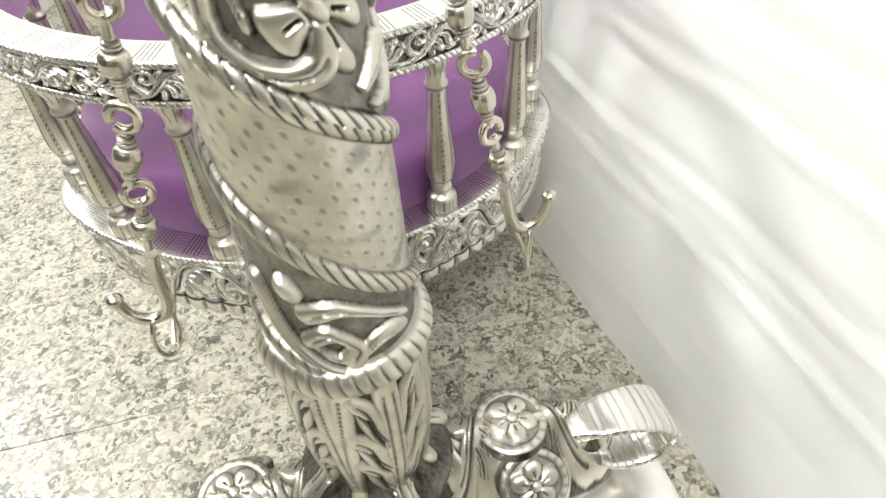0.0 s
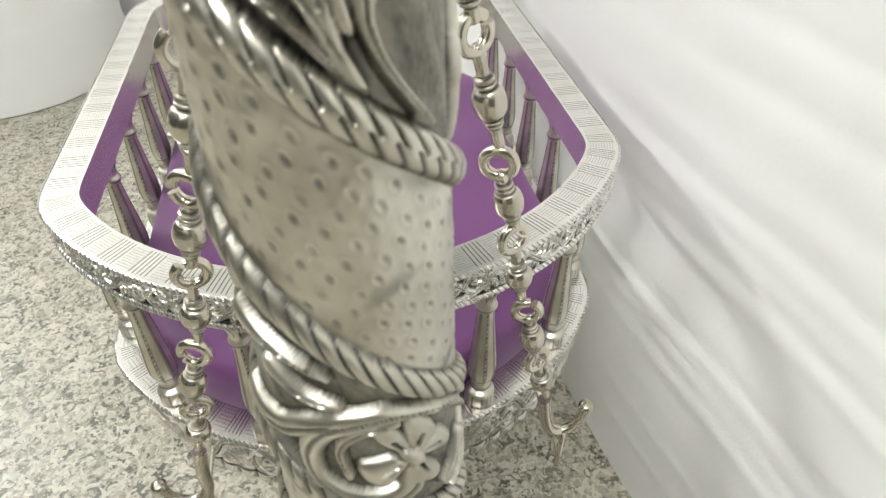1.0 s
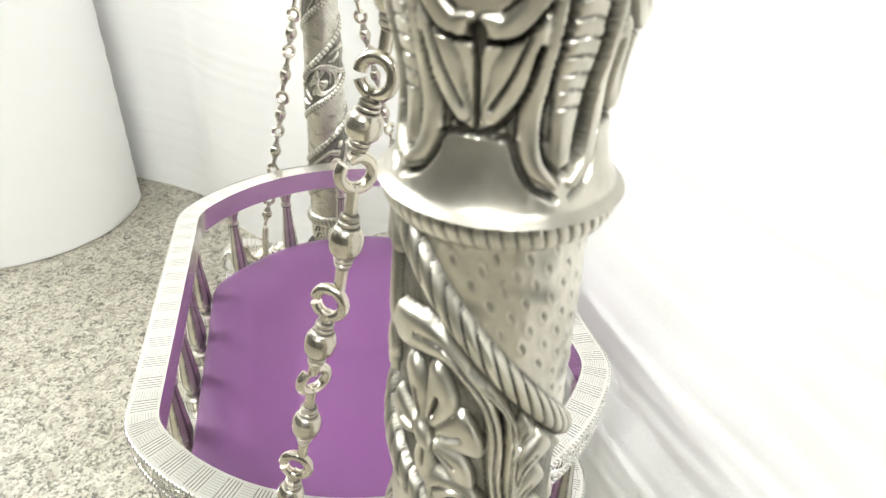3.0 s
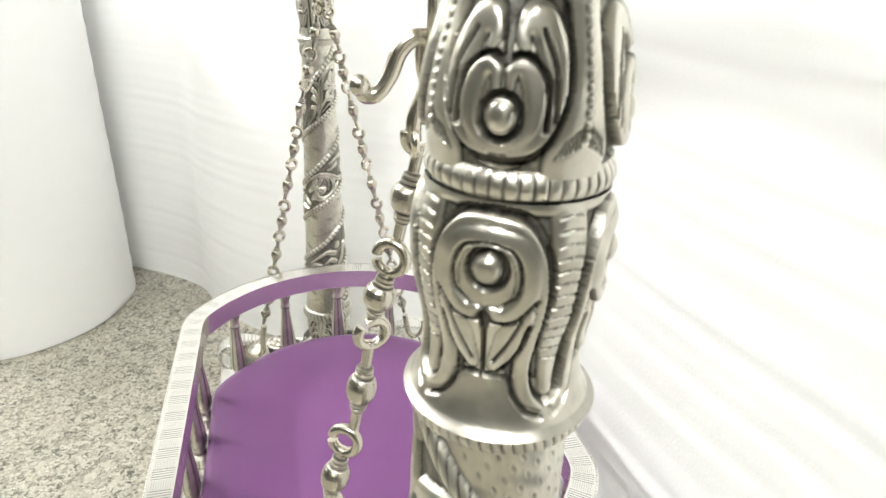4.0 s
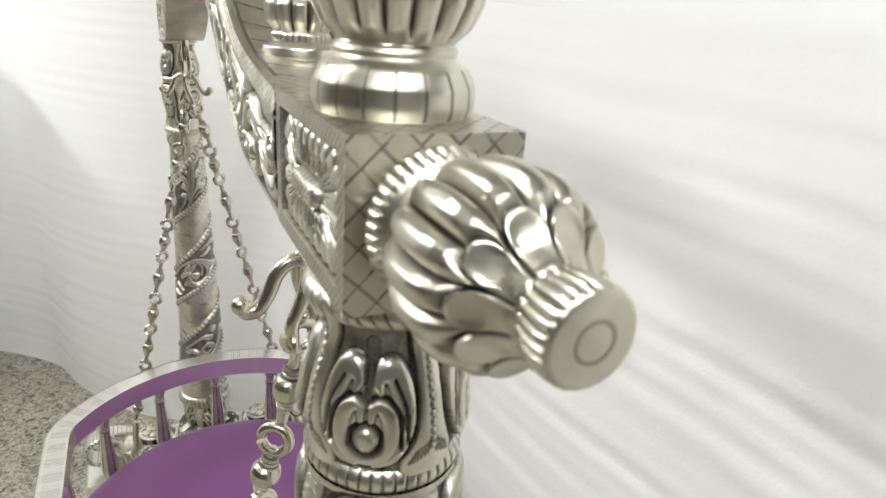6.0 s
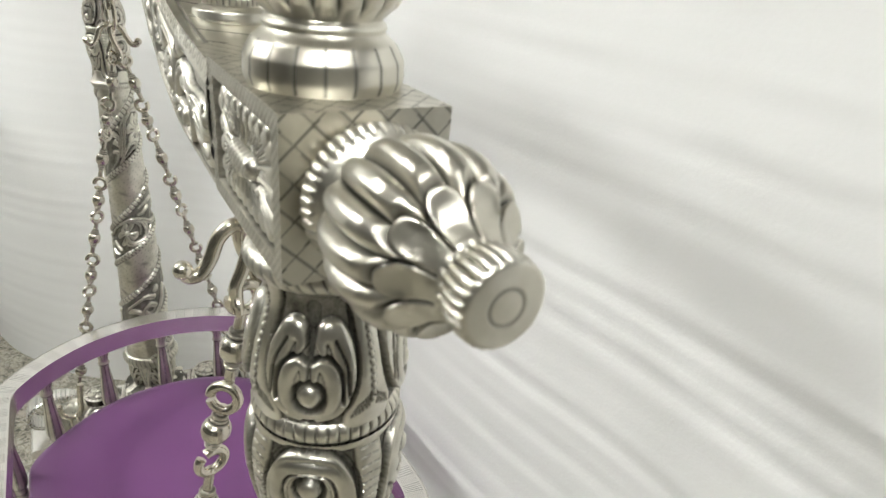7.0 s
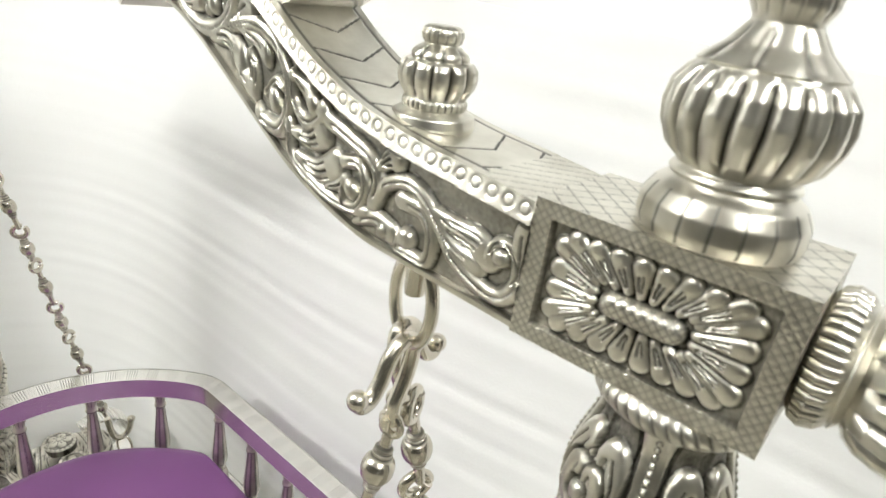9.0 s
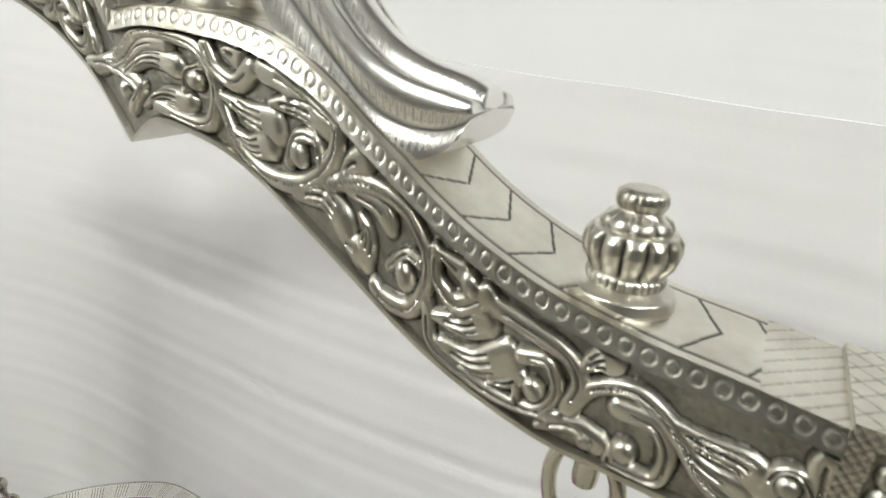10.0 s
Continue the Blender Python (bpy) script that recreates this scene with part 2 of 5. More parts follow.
# ---- chased ornament: height maps of strokes ----
class Chase:
    def __init__(self, length, height, res=0.0004, wrap=True):
        self.L, self.H, self.res, self.wrap = length, height, res, wrap
        self.nx, self.ny = int(round(length / res)), int(round(height / res))
        self.z = np.zeros((self.nx, self.ny))
        self.cuts = np.zeros((self.nx, self.ny))
        self.xs, self.ys = (np.arange(self.nx) + 0.5) * res, (np.arange(self.ny) + 0.5) * res

    def stroke(self, points, width, height, cut=False):
        p = np.array(points, float)
        w = np.broadcast_to(np.asarray(width, float), (len(p),))
        target = self.cuts if cut else self.z
        for off in (-self.L, 0, self.L) if self.wrap else (0,):
            for (x, y), r in zip(p, w):
                x = x + off
                if x + r < 0 or x - r > self.L or y + r < 0 or y - r > self.H or r <= 0:
                    continue
                i0, i1 = max(int((x - r) / self.res), 0), min(int((x + r) / self.res) + 2, self.nx)
                j0, j1 = max(int((y - r) / self.res), 0), min(int((y + r) / self.res) + 2, self.ny)
                q = ((self.xs[i0:i1, None] - x) ** 2 + (self.ys[None, j0:j1] - y) ** 2) / (r * r)
                h = height * np.sqrt(np.clip(1 - q ** 1.5, 0, 1))
                target[i0:i1, j0:j1] = np.maximum(target[i0:i1, j0:j1], h)
        return self

    def at(self, x, y):
        """Height and tarnish at places of the strip."""
        fx, fy = np.asarray(x) / self.res - 0.5, np.clip(np.asarray(y) / self.res - 0.5, 0, self.ny - 1.001)
        i, j = np.floor(fx).astype(int), np.floor(fy).astype(int)
        a, b = fx - i, fy - j
        out = []
        for img in (self.z, self.dark):
            i0, i1 = (i % self.nx, (i + 1) % self.nx) if self.wrap else (np.clip(i, 0, self.nx - 1), np.clip(i + 1, 0, self.nx - 1))
            out.append((img[i0, j] * (1 - b) + img[i0, np.minimum(j + 1, self.ny - 1)] * b) * (1 - a)
                       + (img[i1, j] * (1 - b) + img[i1, np.minimum(j + 1, self.ny - 1)] * b) * a)
        return out


def soft(mask, n):
    """A box blur, n steps to each side."""
    out = mask.astype(float)
    for axis in (0, 1):
        out = sum(np.roll(out, k, axis) for k in range(-n, n + 1)) / (2 * n + 1)
    return out


def finish(c, top, ground=0.42):
    """Blackening left in the grooves beside the raised work and, thinner, on the sunk ground."""
    z = c.z - c.cuts
    low = np.clip(1 - c.z / (0.38 * top), 0, 1)
    near = soft(c.z > 0.1 * top, max(2, int(0.0011 / c.res)))
    c.dark = np.where(c.z > 0.02 * top, low ** 1.1 * 0.95, ground + (0.97 - ground) * np.clip(near * 2.6, 0, 1))
    c.dark = np.maximum(c.dark, np.clip(c.cuts / (0.35 * top), 0, 1) * 0.8)
    crease = soft(c.z, max(1, int(0.0007 / c.res))) - c.z
    c.dark = np.maximum(c.dark, np.clip(crease / (0.075 * top) - 0.15, 0, 1) * 0.95)
    rng = np.random.RandomState(7)
    mat = soft(rng.rand(*c.z.shape), max(1, int(0.0004 / c.res)))
    mat = (mat - mat.mean()) / mat.std()
    blot = soft(soft(rng.rand(*c.z.shape), max(2, int(0.002 / c.res))), max(2, int(0.002 / c.res)))
    blot = (blot - blot.mean()) / blot.std()
    flat = c.z <= 0.02 * top
    c.dark = np.clip(c.dark + np.where(flat, 0.04 * mat + 0.05 * blot, 0.01 * mat + 0.05 * np.clip(blot, 0, 3)), 0, 1)
    c.z = np.maximum(z, -0.3 * top) + np.where(flat, 0.02, 0.0) * top * mat
    return c


def comma(c, points, w, h):
    """A lobe that swells from a thin stalk to a round, curled tip, with a vein and two side grooves."""
    p = spline(points, 30)
    k = np.linspace(0, 1, 30)
    c.stroke(p, w * (0.30 + 0.70 * k ** 0.8), h * (0.82 + 0.18 * k[15]))
    c.stroke(p[6:23], max(w * 0.10, c.res), h * 0.40, True)
    if w > 0.0046:
        d = np.gradient(p, axis=0)
        d = np.stack([-d[:, 1], d[:, 0]], 1) / (np.linalg.norm(d, axis=1)[:, None] + 1e-9)
        for e in (-0.48, 0.48):
            c.stroke((p + d * e * w * (0.3 + 0.7 * k[:, None] ** 0.8))[9:23], max(w * 0.07, c.res), h * 0.35, True)


def ornament(c, rows, h, k=1.0, leaf=1.0):
    """Rows of (kind, first width, last width, places in mm): s a stem, c a lobe, b a button, p a petal."""
    for kind, w0, w1, *pts in rows:
        q = np.array(pts, float) * 0.001
        if kind == "b":
            c.stroke(q, w0 * 0.001 * k, h * 1.3)
        elif kind == "c":
            comma(c, q, w1 * 0.001 * k * leaf, h)
        elif kind == "p":
            r = q[0] + (q[1] - q[0]) * np.linspace(0.3, 0.8, 24)[:, None]
            c.stroke(r, np.linspace(w0, w1, 24) * 0.00112 * k, h * 0.8)
            c.stroke(r[2:18], 0.0006, h * 0.5, True)
        else:
            p = spline(q, 90)
            c.stroke(p, np.linspace(w0, w1, 90) * 0.001 * k, h)
            c.stroke(p[6:82], max(0.15 * w0 * 0.001 * k, c.res), h * 0.28, True)


def scroll_unit(c, x0, U, H, h, s):
    """One wave of the running stem with its volute and its lobed leaves, turned up (s = 1) or down (s = -1)."""
    def P(x, y):
        return (x0 + x * U, H * (0.5 + s * (y - 0.5)))

    stem = spline([P(-0.08, 0.10), P(0.08, 0.11), P(0.26, 0.22), P(0.42, 0.48), P(0.58, 0.76), P(0.78, 0.89), P(1.0, 0.90)], 80)
    c.stroke(stem, H * np.interp(np.linspace(0, 1, 80), [0, 0.5, 1], [0.060, 0.135, 0.065]), h)
    c.stroke(stem[10:70], H * 0.018, h * 0.5, True)
    side = np.gradient(stem, axis=0)
    side = np.stack([-side[:, 1], side[:, 0]], 1) / np.linalg.norm(side, axis=1)[:, None] * H * 0.055
    c.stroke((stem + side)[20:60], H * 0.012, h * 0.35, True)
    curl = spline([P(0.20, 0.18), P(0.06, 0.38), P(0.03, 0.66), P(0.14, 0.88), P(0.31, 0.86), P(0.36, 0.66), P(0.26, 0.54), P(0.17, 0.60)], 70)
    c.stroke(curl, H * np.linspace(0.125, 0.075, 70), h * 0.95)
    c.stroke(curl[6:56], H * 0.014, h * 0.4, True)
    c.stroke([P(0.205, 0.68)], 0.095 * H, h * 1.3)
    for pts, w in ((((0.38, 0.40), (0.46, 0.28), (0.44, 0.13)), 0.085), (((0.45, 0.52), (0.58, 0.40), (0.60, 0.20)), 0.095), (((0.53, 0.66), (0.70, 0.54), (0.76, 0.32)), 0.095),
                   (((0.63, 0.78), (0.80, 0.70), (0.90, 0.52)), 0.085), (((0.62, 0.24), (0.72, 0.13), (0.84, 0.17)), 0.07), (((0.40, 0.60), (0.42, 0.76), (0.50, 0.92)), 0.075),
                   (((0.06, 0.42), (-0.04, 0.50), (-0.06, 0.62)), 0.06), (((0.78, 0.30), (0.88, 0.26), (0.95, 0.34)), 0.06)):
        comma(c, [P(*q) for q in pts], w * H * 1.5, h)


def vine(length, H, h, res=0.0004):
    """A running acanthus scroll, one volute up and one down."""
    c = Chase(length, H, res)
    for k, s in ((0, 1), (1, -1)):
        scroll_unit(c, length / 2 * k, length / 2, H, h, s)
    return finish(c, h, 0.80)


# the beam's carving, in mm from the block and from the panel's lower edge
SCROLL_BY_BLOCK = (
    ("s", 3.4, 2.2, (1, 31.8), (2, 29), (1, 21.1), (1, 11.8), (7, 4.9), (17.1, 5.7), (27.1, 10.5), (34.1, 18.2), (42.1, 24.5), (50.2, 26.5), (60.3, 21.5), (65.3, 12.4)),
    ("s", 1.6, 1.6, (3, 11), (1, 17.7), (6, 24.3), (11, 22.9), (13, 16.7)), ("b", 3, 3, (8, 19.1)),
    ("s", 3, 1.8, (52.2, 19.5), (42.1, 19.6), (37.1, 13.1), (38.1, 3.2), (46.1, 2.2), (51.2, 2.2), (51.2, 6.1)), ("b", 3.4, 3.4, (48.1, 7.4)),
    ("c", 2, 4, (39.1, 22.8), (29.1, 20.4), (19.1, 19.8), (14, 16.7)), ("c", 2, 2.8, (35.1, 18.2), (26.1, 13.4), (17.1, 11.3)), ("c", 2, 3, (74.5, 2.2), (64.3, 7.7), (56.2, 5.7)),
    ("b", 2.6, 2.6, (59.2, 5.4)),
)
FIRST_VOLUTE = (
    ("s", 2.8, 2.4, (93.5, 27.5), (81.8, 28.1), (69.4, 26.9), (64.3, 21), (66.4, 12.2)), ("s", 2.2, 1.6, (82.9, 19.3), (74.5, 22.1), (70.4, 16.2), (73.5, 8.1), (80.8, 4.6), (82.9, 9.8)),
    ("b", 3.2, 3.2, (77.6, 12)), ("c", 2, 3.2, (64.3, 25.7), (60.3, 30.1), (57.2, 31.8)), ("s", 2.4, 2, (118.8, 12.8), (115.4, 3.5), (101, 2.2), (85, 3.6), (68.4, 8.1)),
    ("c", 2, 3.6, (115.4, 11.6), (104.3, 15.4), (96.7, 21.8)), ("c", 2, 4, (112, 5.8), (98.8, 7.2), (87.1, 15.3)), ("c", 2, 2, (92.4, 5.4), (86, 9), (81.8, 13)),
)
SECOND_VOLUTE = (
    ("s", 2.2, 2.6, (182.4, 5.7), (151.7, 25.6), (132.7, 30.7), (122.2, 27.3), (119.9, 18.6), (125.7, 7.1), (137.5, 2.2), (142.2, 2.6)), ("b", 3.6, 3.6, (129.2, 14.2)),
    ("s", 1.6, 1.6, (136.3, 12.4), (129.2, 20.3), (123.3, 21.5)), ("s", 2, 3.4, (117.6, 28.7), (115.4, 21.6), (106.4, 20), (96.7, 28.4)), ("b", 3.4, 3.4, (103.2, 27.9)),
    ("c", 2, 2.4, (116.5, 29.2), (106.4, 29.2)), ("c", 2, 4, (182.4, 4.8), (168.5, 11.8), (158.9, 10.2)), ("c", 2, 3, (157.7, 20.2), (144.6, 24), (138.7, 23.4)),
    ("c", 2, 3.2, (150.5, 17.5), (147, 14.1), (148.2, 7.5)), ("c", 2, 3, (157.7, 6.5), (151.7, 6.6)),
)
THIRD_VOLUTE = (
    ("s", 2.2, 3.2, (219.6, 16.4), (210.4, 4.3), (196.7, 2.2), (177.8, 10.2), (166.1, 22.1), (163.7, 31.8), (173.2, 31.8), (187.9, 31.8), (198.8, 30.9)), ("b", 3.2, 3.2, (181.2, 16.4)),
    ("s", 1.8, 1.8, (185.7, 12), (182.4, 20.2), (173.2, 24), (170.8, 20)), ("c", 2, 3.8, (217.6, 16.8), (205.2, 15.8), (193.4, 18)), ("c", 2, 3.2, (213.5, 7.4), (204.2, 6.6), (195.6, 11.7)),
    ("c", 2, 3.2, (194.5, 23.9), (182.4, 28), (169.7, 30.6)), ("c", 2, 3, (160.1, 22.4), (156.5, 27.6), (150.5, 31.8)),
    ("s", 2.4, 3, (225.7, 31.8), (220.7, 24.8), (211.5, 23.1), (204.2, 29.6)), ("c", 2, 3, (216.6, 31.8), (210.4, 31.3)),
)
FOURTH_VOLUTE = (
    ("s", 2.4, 2.8, (293, 4.7), (266.9, 30.4), (241.7, 31.8), (227.7, 28.5), (220.7, 17.3), (224.7, 4.8), (238.7, 2.2), (250.7, 4.2)), ("b", 3.4, 3.4, (230.7, 18.4)),
    ("s", 1.5, 1.8, (235.7, 13.7), (234.7, 20.4), (226.7, 24.2)), ("c", 2, 2.6, (282, 16.7), (261.3, 27.1), (245.7, 28.1)), ("c", 2, 3.4, (276.9, 19.2), (255.8, 22.7), (241.7, 21.3)),
    ("c", 2, 3.2, (258, 5.8), (246.7, 9.2), (235.7, 9.2)), ("s", 2.2, 3, (298.3, 2.2), (274.6, 20.2), (261.3, 13.5), (265.8, 9.4)), ("b", 2.8, 2.8, (269.2, 15.3)),
)


def beam_chase(length, H, h):
    """Half of the beam's side: an S-scroll by the block, then volutes with lobed leaves."""
    c = Chase(length, H, 0.0004, False)
    for rows in (SCROLL_BY_BLOCK, FIRST_VOLUTE, SECOND_VOLUTE, THIRD_VOLUTE, FOURTH_VOLUTE):
        ornament(c, rows, h, 1.20, 1.25)
    U = (length - 0.296 - 0.004) / 2
    for k in range(2):
        scroll_unit(c, 0.296 + U * k, U, H, h, 1 if k % 2 else -1)
    return finish(c, h, 0.44)


# the strip that winds round the posts, in mm along it (one turn is 195) and across it
RING_OF_FRONDS = (
    ("b", 4, 4, (12.2, 29)), ("p", 2.6, 5.2, (12.2, 29), (17, 44)), ("p", 2.6, 5.2, (12.2, 29), (26, 36)), ("p", 2.6, 5.2, (12.2, 29), (19, 15)), ("p", 2.6, 5.0, (12.2, 29), (-1.5, 12)), ("p", 2.6, 4.6, (12.2, 29), (4, 37)),
    ("s", 4.2, 2.4, (14, 22), (11, 11.5), (2.7, 4), (-7.4, 1), (-15.8, 4.5), (-16.5, 15.3), (-10.4, 28.9), (-0.8, 39.7), (11, 48.5), (29, 52), (38, 46)),
    ("s", 1.6, 1.4, (-6.3, 12.5), (-7.9, 22.2), (-2.7, 33.5), (8.1, 44)), ("s", 3.2, 2.0, (-43, 1), (-25.4, 13.4), (-16.6, 23.7), (-7.4, 34)),
    ("c", 3, 3.2, (-5.7, 42), (-14, 37), (-24, 36)), ("c", 3, 3.0, (-8, 50), (-20, 46), (-34, 40)), ("s", 2, 2, (-31, 8), (-23, 4), (-15, 1)), ("c", 2, 3.4, (23.8, 8), (31, 18), (38, 30)), ("c", 2, 3.0, (28, 3), (36, 9), (44, 18)),
)
FLOWER_AND_FAN = (
    ("b", 4, 4, (-222, 19.1)), ("p", 2.4, 4.8, (-222, 19.1), (-229, 32)), ("p", 2.4, 5.2, (-222, 19.1), (-216, 42)), ("p", 2.4, 5.2, (-222, 19.1), (-203.5, 36)), ("p", 2.4, 5.0, (-222, 19.1), (-206, 19)), ("p", 2.4, 4.6, (-222, 19.1), (-222, 4)), ("p", 2.4, 4.6, (-222, 19.1), (-239, 8)),
    ("s", 4.4, 2.2, (-236, 36), (-218, 50), (-208.6, 50.5), (-202.4, 48), (-199, 40.5), (-198, 26.5), (-195, 14.6), (-190, 2.3)), ("s", 2.4, 2.2, (-211, 53), (-202.6, 53), (-195, 50), (-193, 39), (-192.5, 25.3), (-189.5, 10)),
    ("c", 2, 3.4, (-191, 24), (-188, 37), (-180, 50)), ("c", 2, 2.8, (-191.5, 40), (-190, 47), (-187.5, 52)), ("c", 2, 3.6, (-190, 10), (-188.5, 25), (-181.5, 37)), ("s", 2.0, 2.6, (-172, 1), (-183, 8), (-185.5, 17), (-179, 24)),
    ("s", 2.6, 4.0, (-188, 1), (-195.8, 9), (-203, 14), (-211, 12.5), (-217.5, 6), (-216, 2.5)), ("s", 1.4, 1.8, (-189, 0), (-198.7, 3.5), (-207.5, 4.5), (-214, 2.5)),
)
LOW_FROND = (
    ("s", 2.2, 3.2, (181, 13.9), (190, 23.7), (198, 19.6), (195, 10)), ("s", 2.8, 2.2, (164, 27), (171, 10), (181, 1.5), (196.5, 1), (221, 15)), ("c", 2, 3.2, (199, 15), (206.5, 26), (217, 35)),
    ("s", 2.6, 2.0, (182, 29), (197, 42), (219, 43)), ("b", 3.4, 3.4, (178, 39)), ("c", 2, 1.9, (182.5, 14), (187, 9.7), (194, 9.9)),
)


def strip_chase(H, h):
    """The carved strip that winds round the posts: three turns, each with a motif of its own and scrolls behind it."""
    T = 194.78
    c = Chase(3 * T * 0.001, H, 0.0004)
    for rows, k in ((RING_OF_FRONDS, 1.0), (FLOWER_AND_FAN, 1.0), (LOW_FROND, 1.4)):
        ornament(c, rows, h, k)
    for start in (0.050, 0.050 + T * 0.001, 0.050 + 2 * T * 0.001):
        for k in range(2):
            scroll_unit(c, start + 0.047 * k, 0.047, H, h, 1 if k else -1)
    return finish(c, h, 0.64)


BEAM_SIDE = beam_chase(0.418, 0.034, 0.0034)
VINE_RAIL = vine(0.080, 0.0195, 0.0034, 0.0004)
VINE_SKIRT = vine(0.104, 0.048, 0.0046)
VINE_BASE = vine(0.11, 0.05, 0.0045)
STRIP = strip_chase(0.054, 0.0040)


def paired(c, m):
    """Strokes laid on both sides of a middle line."""
    def put(points, w, h, cut=False, n=48):
        for s in (1, -1):
            q = np.array(points, float)
            q[:, 0] = m + s * q[:, 0]
            p = spline(q, n)
            c.stroke(p, np.interp(np.linspace(0, 1, n), np.linspace(0, 1, np.size(w)), np.atleast_1d(w)), h, cut)
    return put


def lower_chase():
    """Two lobes round a button over a pair of leaves, in an arch whose ends flare out at the foot; four times round the post."""
    c, m = Chase(0.0456, 0.068, 0.0003), 0.0228
    put = paired(c, m)
    put([(0.0228, 0.012), (0.0228, 0.040), (0.0228, 0.067)], [0.0030, 0.0056, 0.0062], 0.0022)
    put([(0.0228, 0.0672), (0.0120, 0.0676), (0.0, 0.0678)], 0.0036, 0.0022)
    for y, w in ((0.0500, 0.0150), (0.0420, 0.0150), (0.0340, 0.0130), (0.0260, 0.0100)):
        c.stroke([(m, y)], w, 0.0019)
    put([(0.0, 0.0628), (0.0085, 0.0610), (0.0140, 0.0540), (0.0158, 0.0430), (0.0150, 0.0300), (0.0136, 0.0190), (0.0150, 0.0110), (0.0205, 0.0062)], [0.0016, 0.0020, 0.0023, 0.0024, 0.0025, 0.0034, 0.0030, 0.0010], 0.0030)
    put([(0.0, 0.0655), (0.0095, 0.0638), (0.0158, 0.0560), (0.0180, 0.0440), (0.0173, 0.0300), (0.0163, 0.0190), (0.0182, 0.0110), (0.0228, 0.0070)], [0.0010, 0.0013, 0.0015, 0.0014, 0.0012, 0.0010, 0.0009, 0.0006], 0.0034, True)
    put([(0.0, 0.0590), (0.0080, 0.0572), (0.0118, 0.0500), (0.0108, 0.0415), (0.0062, 0.0370), (0.0018, 0.0382)], [0.0032, 0.0042, 0.0046, 0.0044, 0.0034, 0.0018], 0.0033)
    put([(0.0, 0.0575), (0.0066, 0.0556), (0.0092, 0.0500), (0.0086, 0.0436), (0.0050, 0.0402)], 0.0005, 0.0016, True)
    put([(0.0118, 0.0375), (0.0086, 0.0290), (0.0036, 0.0205)], [0.0034, 0.0060, 0.0026], 0.0032)
    put([(0.0106, 0.0362), (0.0076, 0.0285), (0.0034, 0.0215)], 0.0005, 0.0015, True)
    put([(0.0130, 0.0340), (0.0112, 0.0255), (0.0066, 0.0185), (0.0010, 0.0160)], 0.0008, 0.0032, True)
    put([(0.0140, 0.0420), (0.0088, 0.0360), (0.0022, 0.0345)], 0.0007, 0.0030, True)
    put([(0.0, 0.0365), (0.0, 0.0300), (0.0, 0.0170)], [0.0020, 0.0008, 0.0006], 0.0036, True)
    put([(0.0030, 0.0160), (0.0086, 0.0150), (0.0112, 0.0100), (0.0150, 0.0055), (0.0205, 0.0032)], 0.0008, 0.0030, True)
    put([(0.0, 0.0010), (0.0, 0.0120)], [0.0135, 0.0090], 0.0017)
    put([(0.0090, 0.0010), (0.0060, 0.0110)], [0.0090, 0.0050], 0.0016)
    put([(0.0180, 0.0010), (0.0215, 0.0030)], [0.0070, 0.0050], 0.0016)
    a = np.linspace(0, 2 * PI, 70)
    c.stroke(np.stack([m + 0.0052 * np.cos(a), 0.0500 + 0.0052 * np.sin(a)], 1), 0.0010, 0.0030, True)
    c.stroke([(m, 0.0500)], 0.0040, 0.0036)
    for n in range(13):
        y = 0.022 + n * 0.042 / 12
        put([(0.0190, y - 0.0006), (0.0206, y - 0.0003), (0.0222, y)], 0.00036, 0.0008, True)
    finish(c, 0.0030, 0.70)
    foot = int(0.0145 / c.res)
    c.dark[:, :foot] = np.where(c.cuts[:, :foot] > 0.0004, c.dark[:, :foot], np.minimum(c.dark[:, :foot], 0.34))
    return c


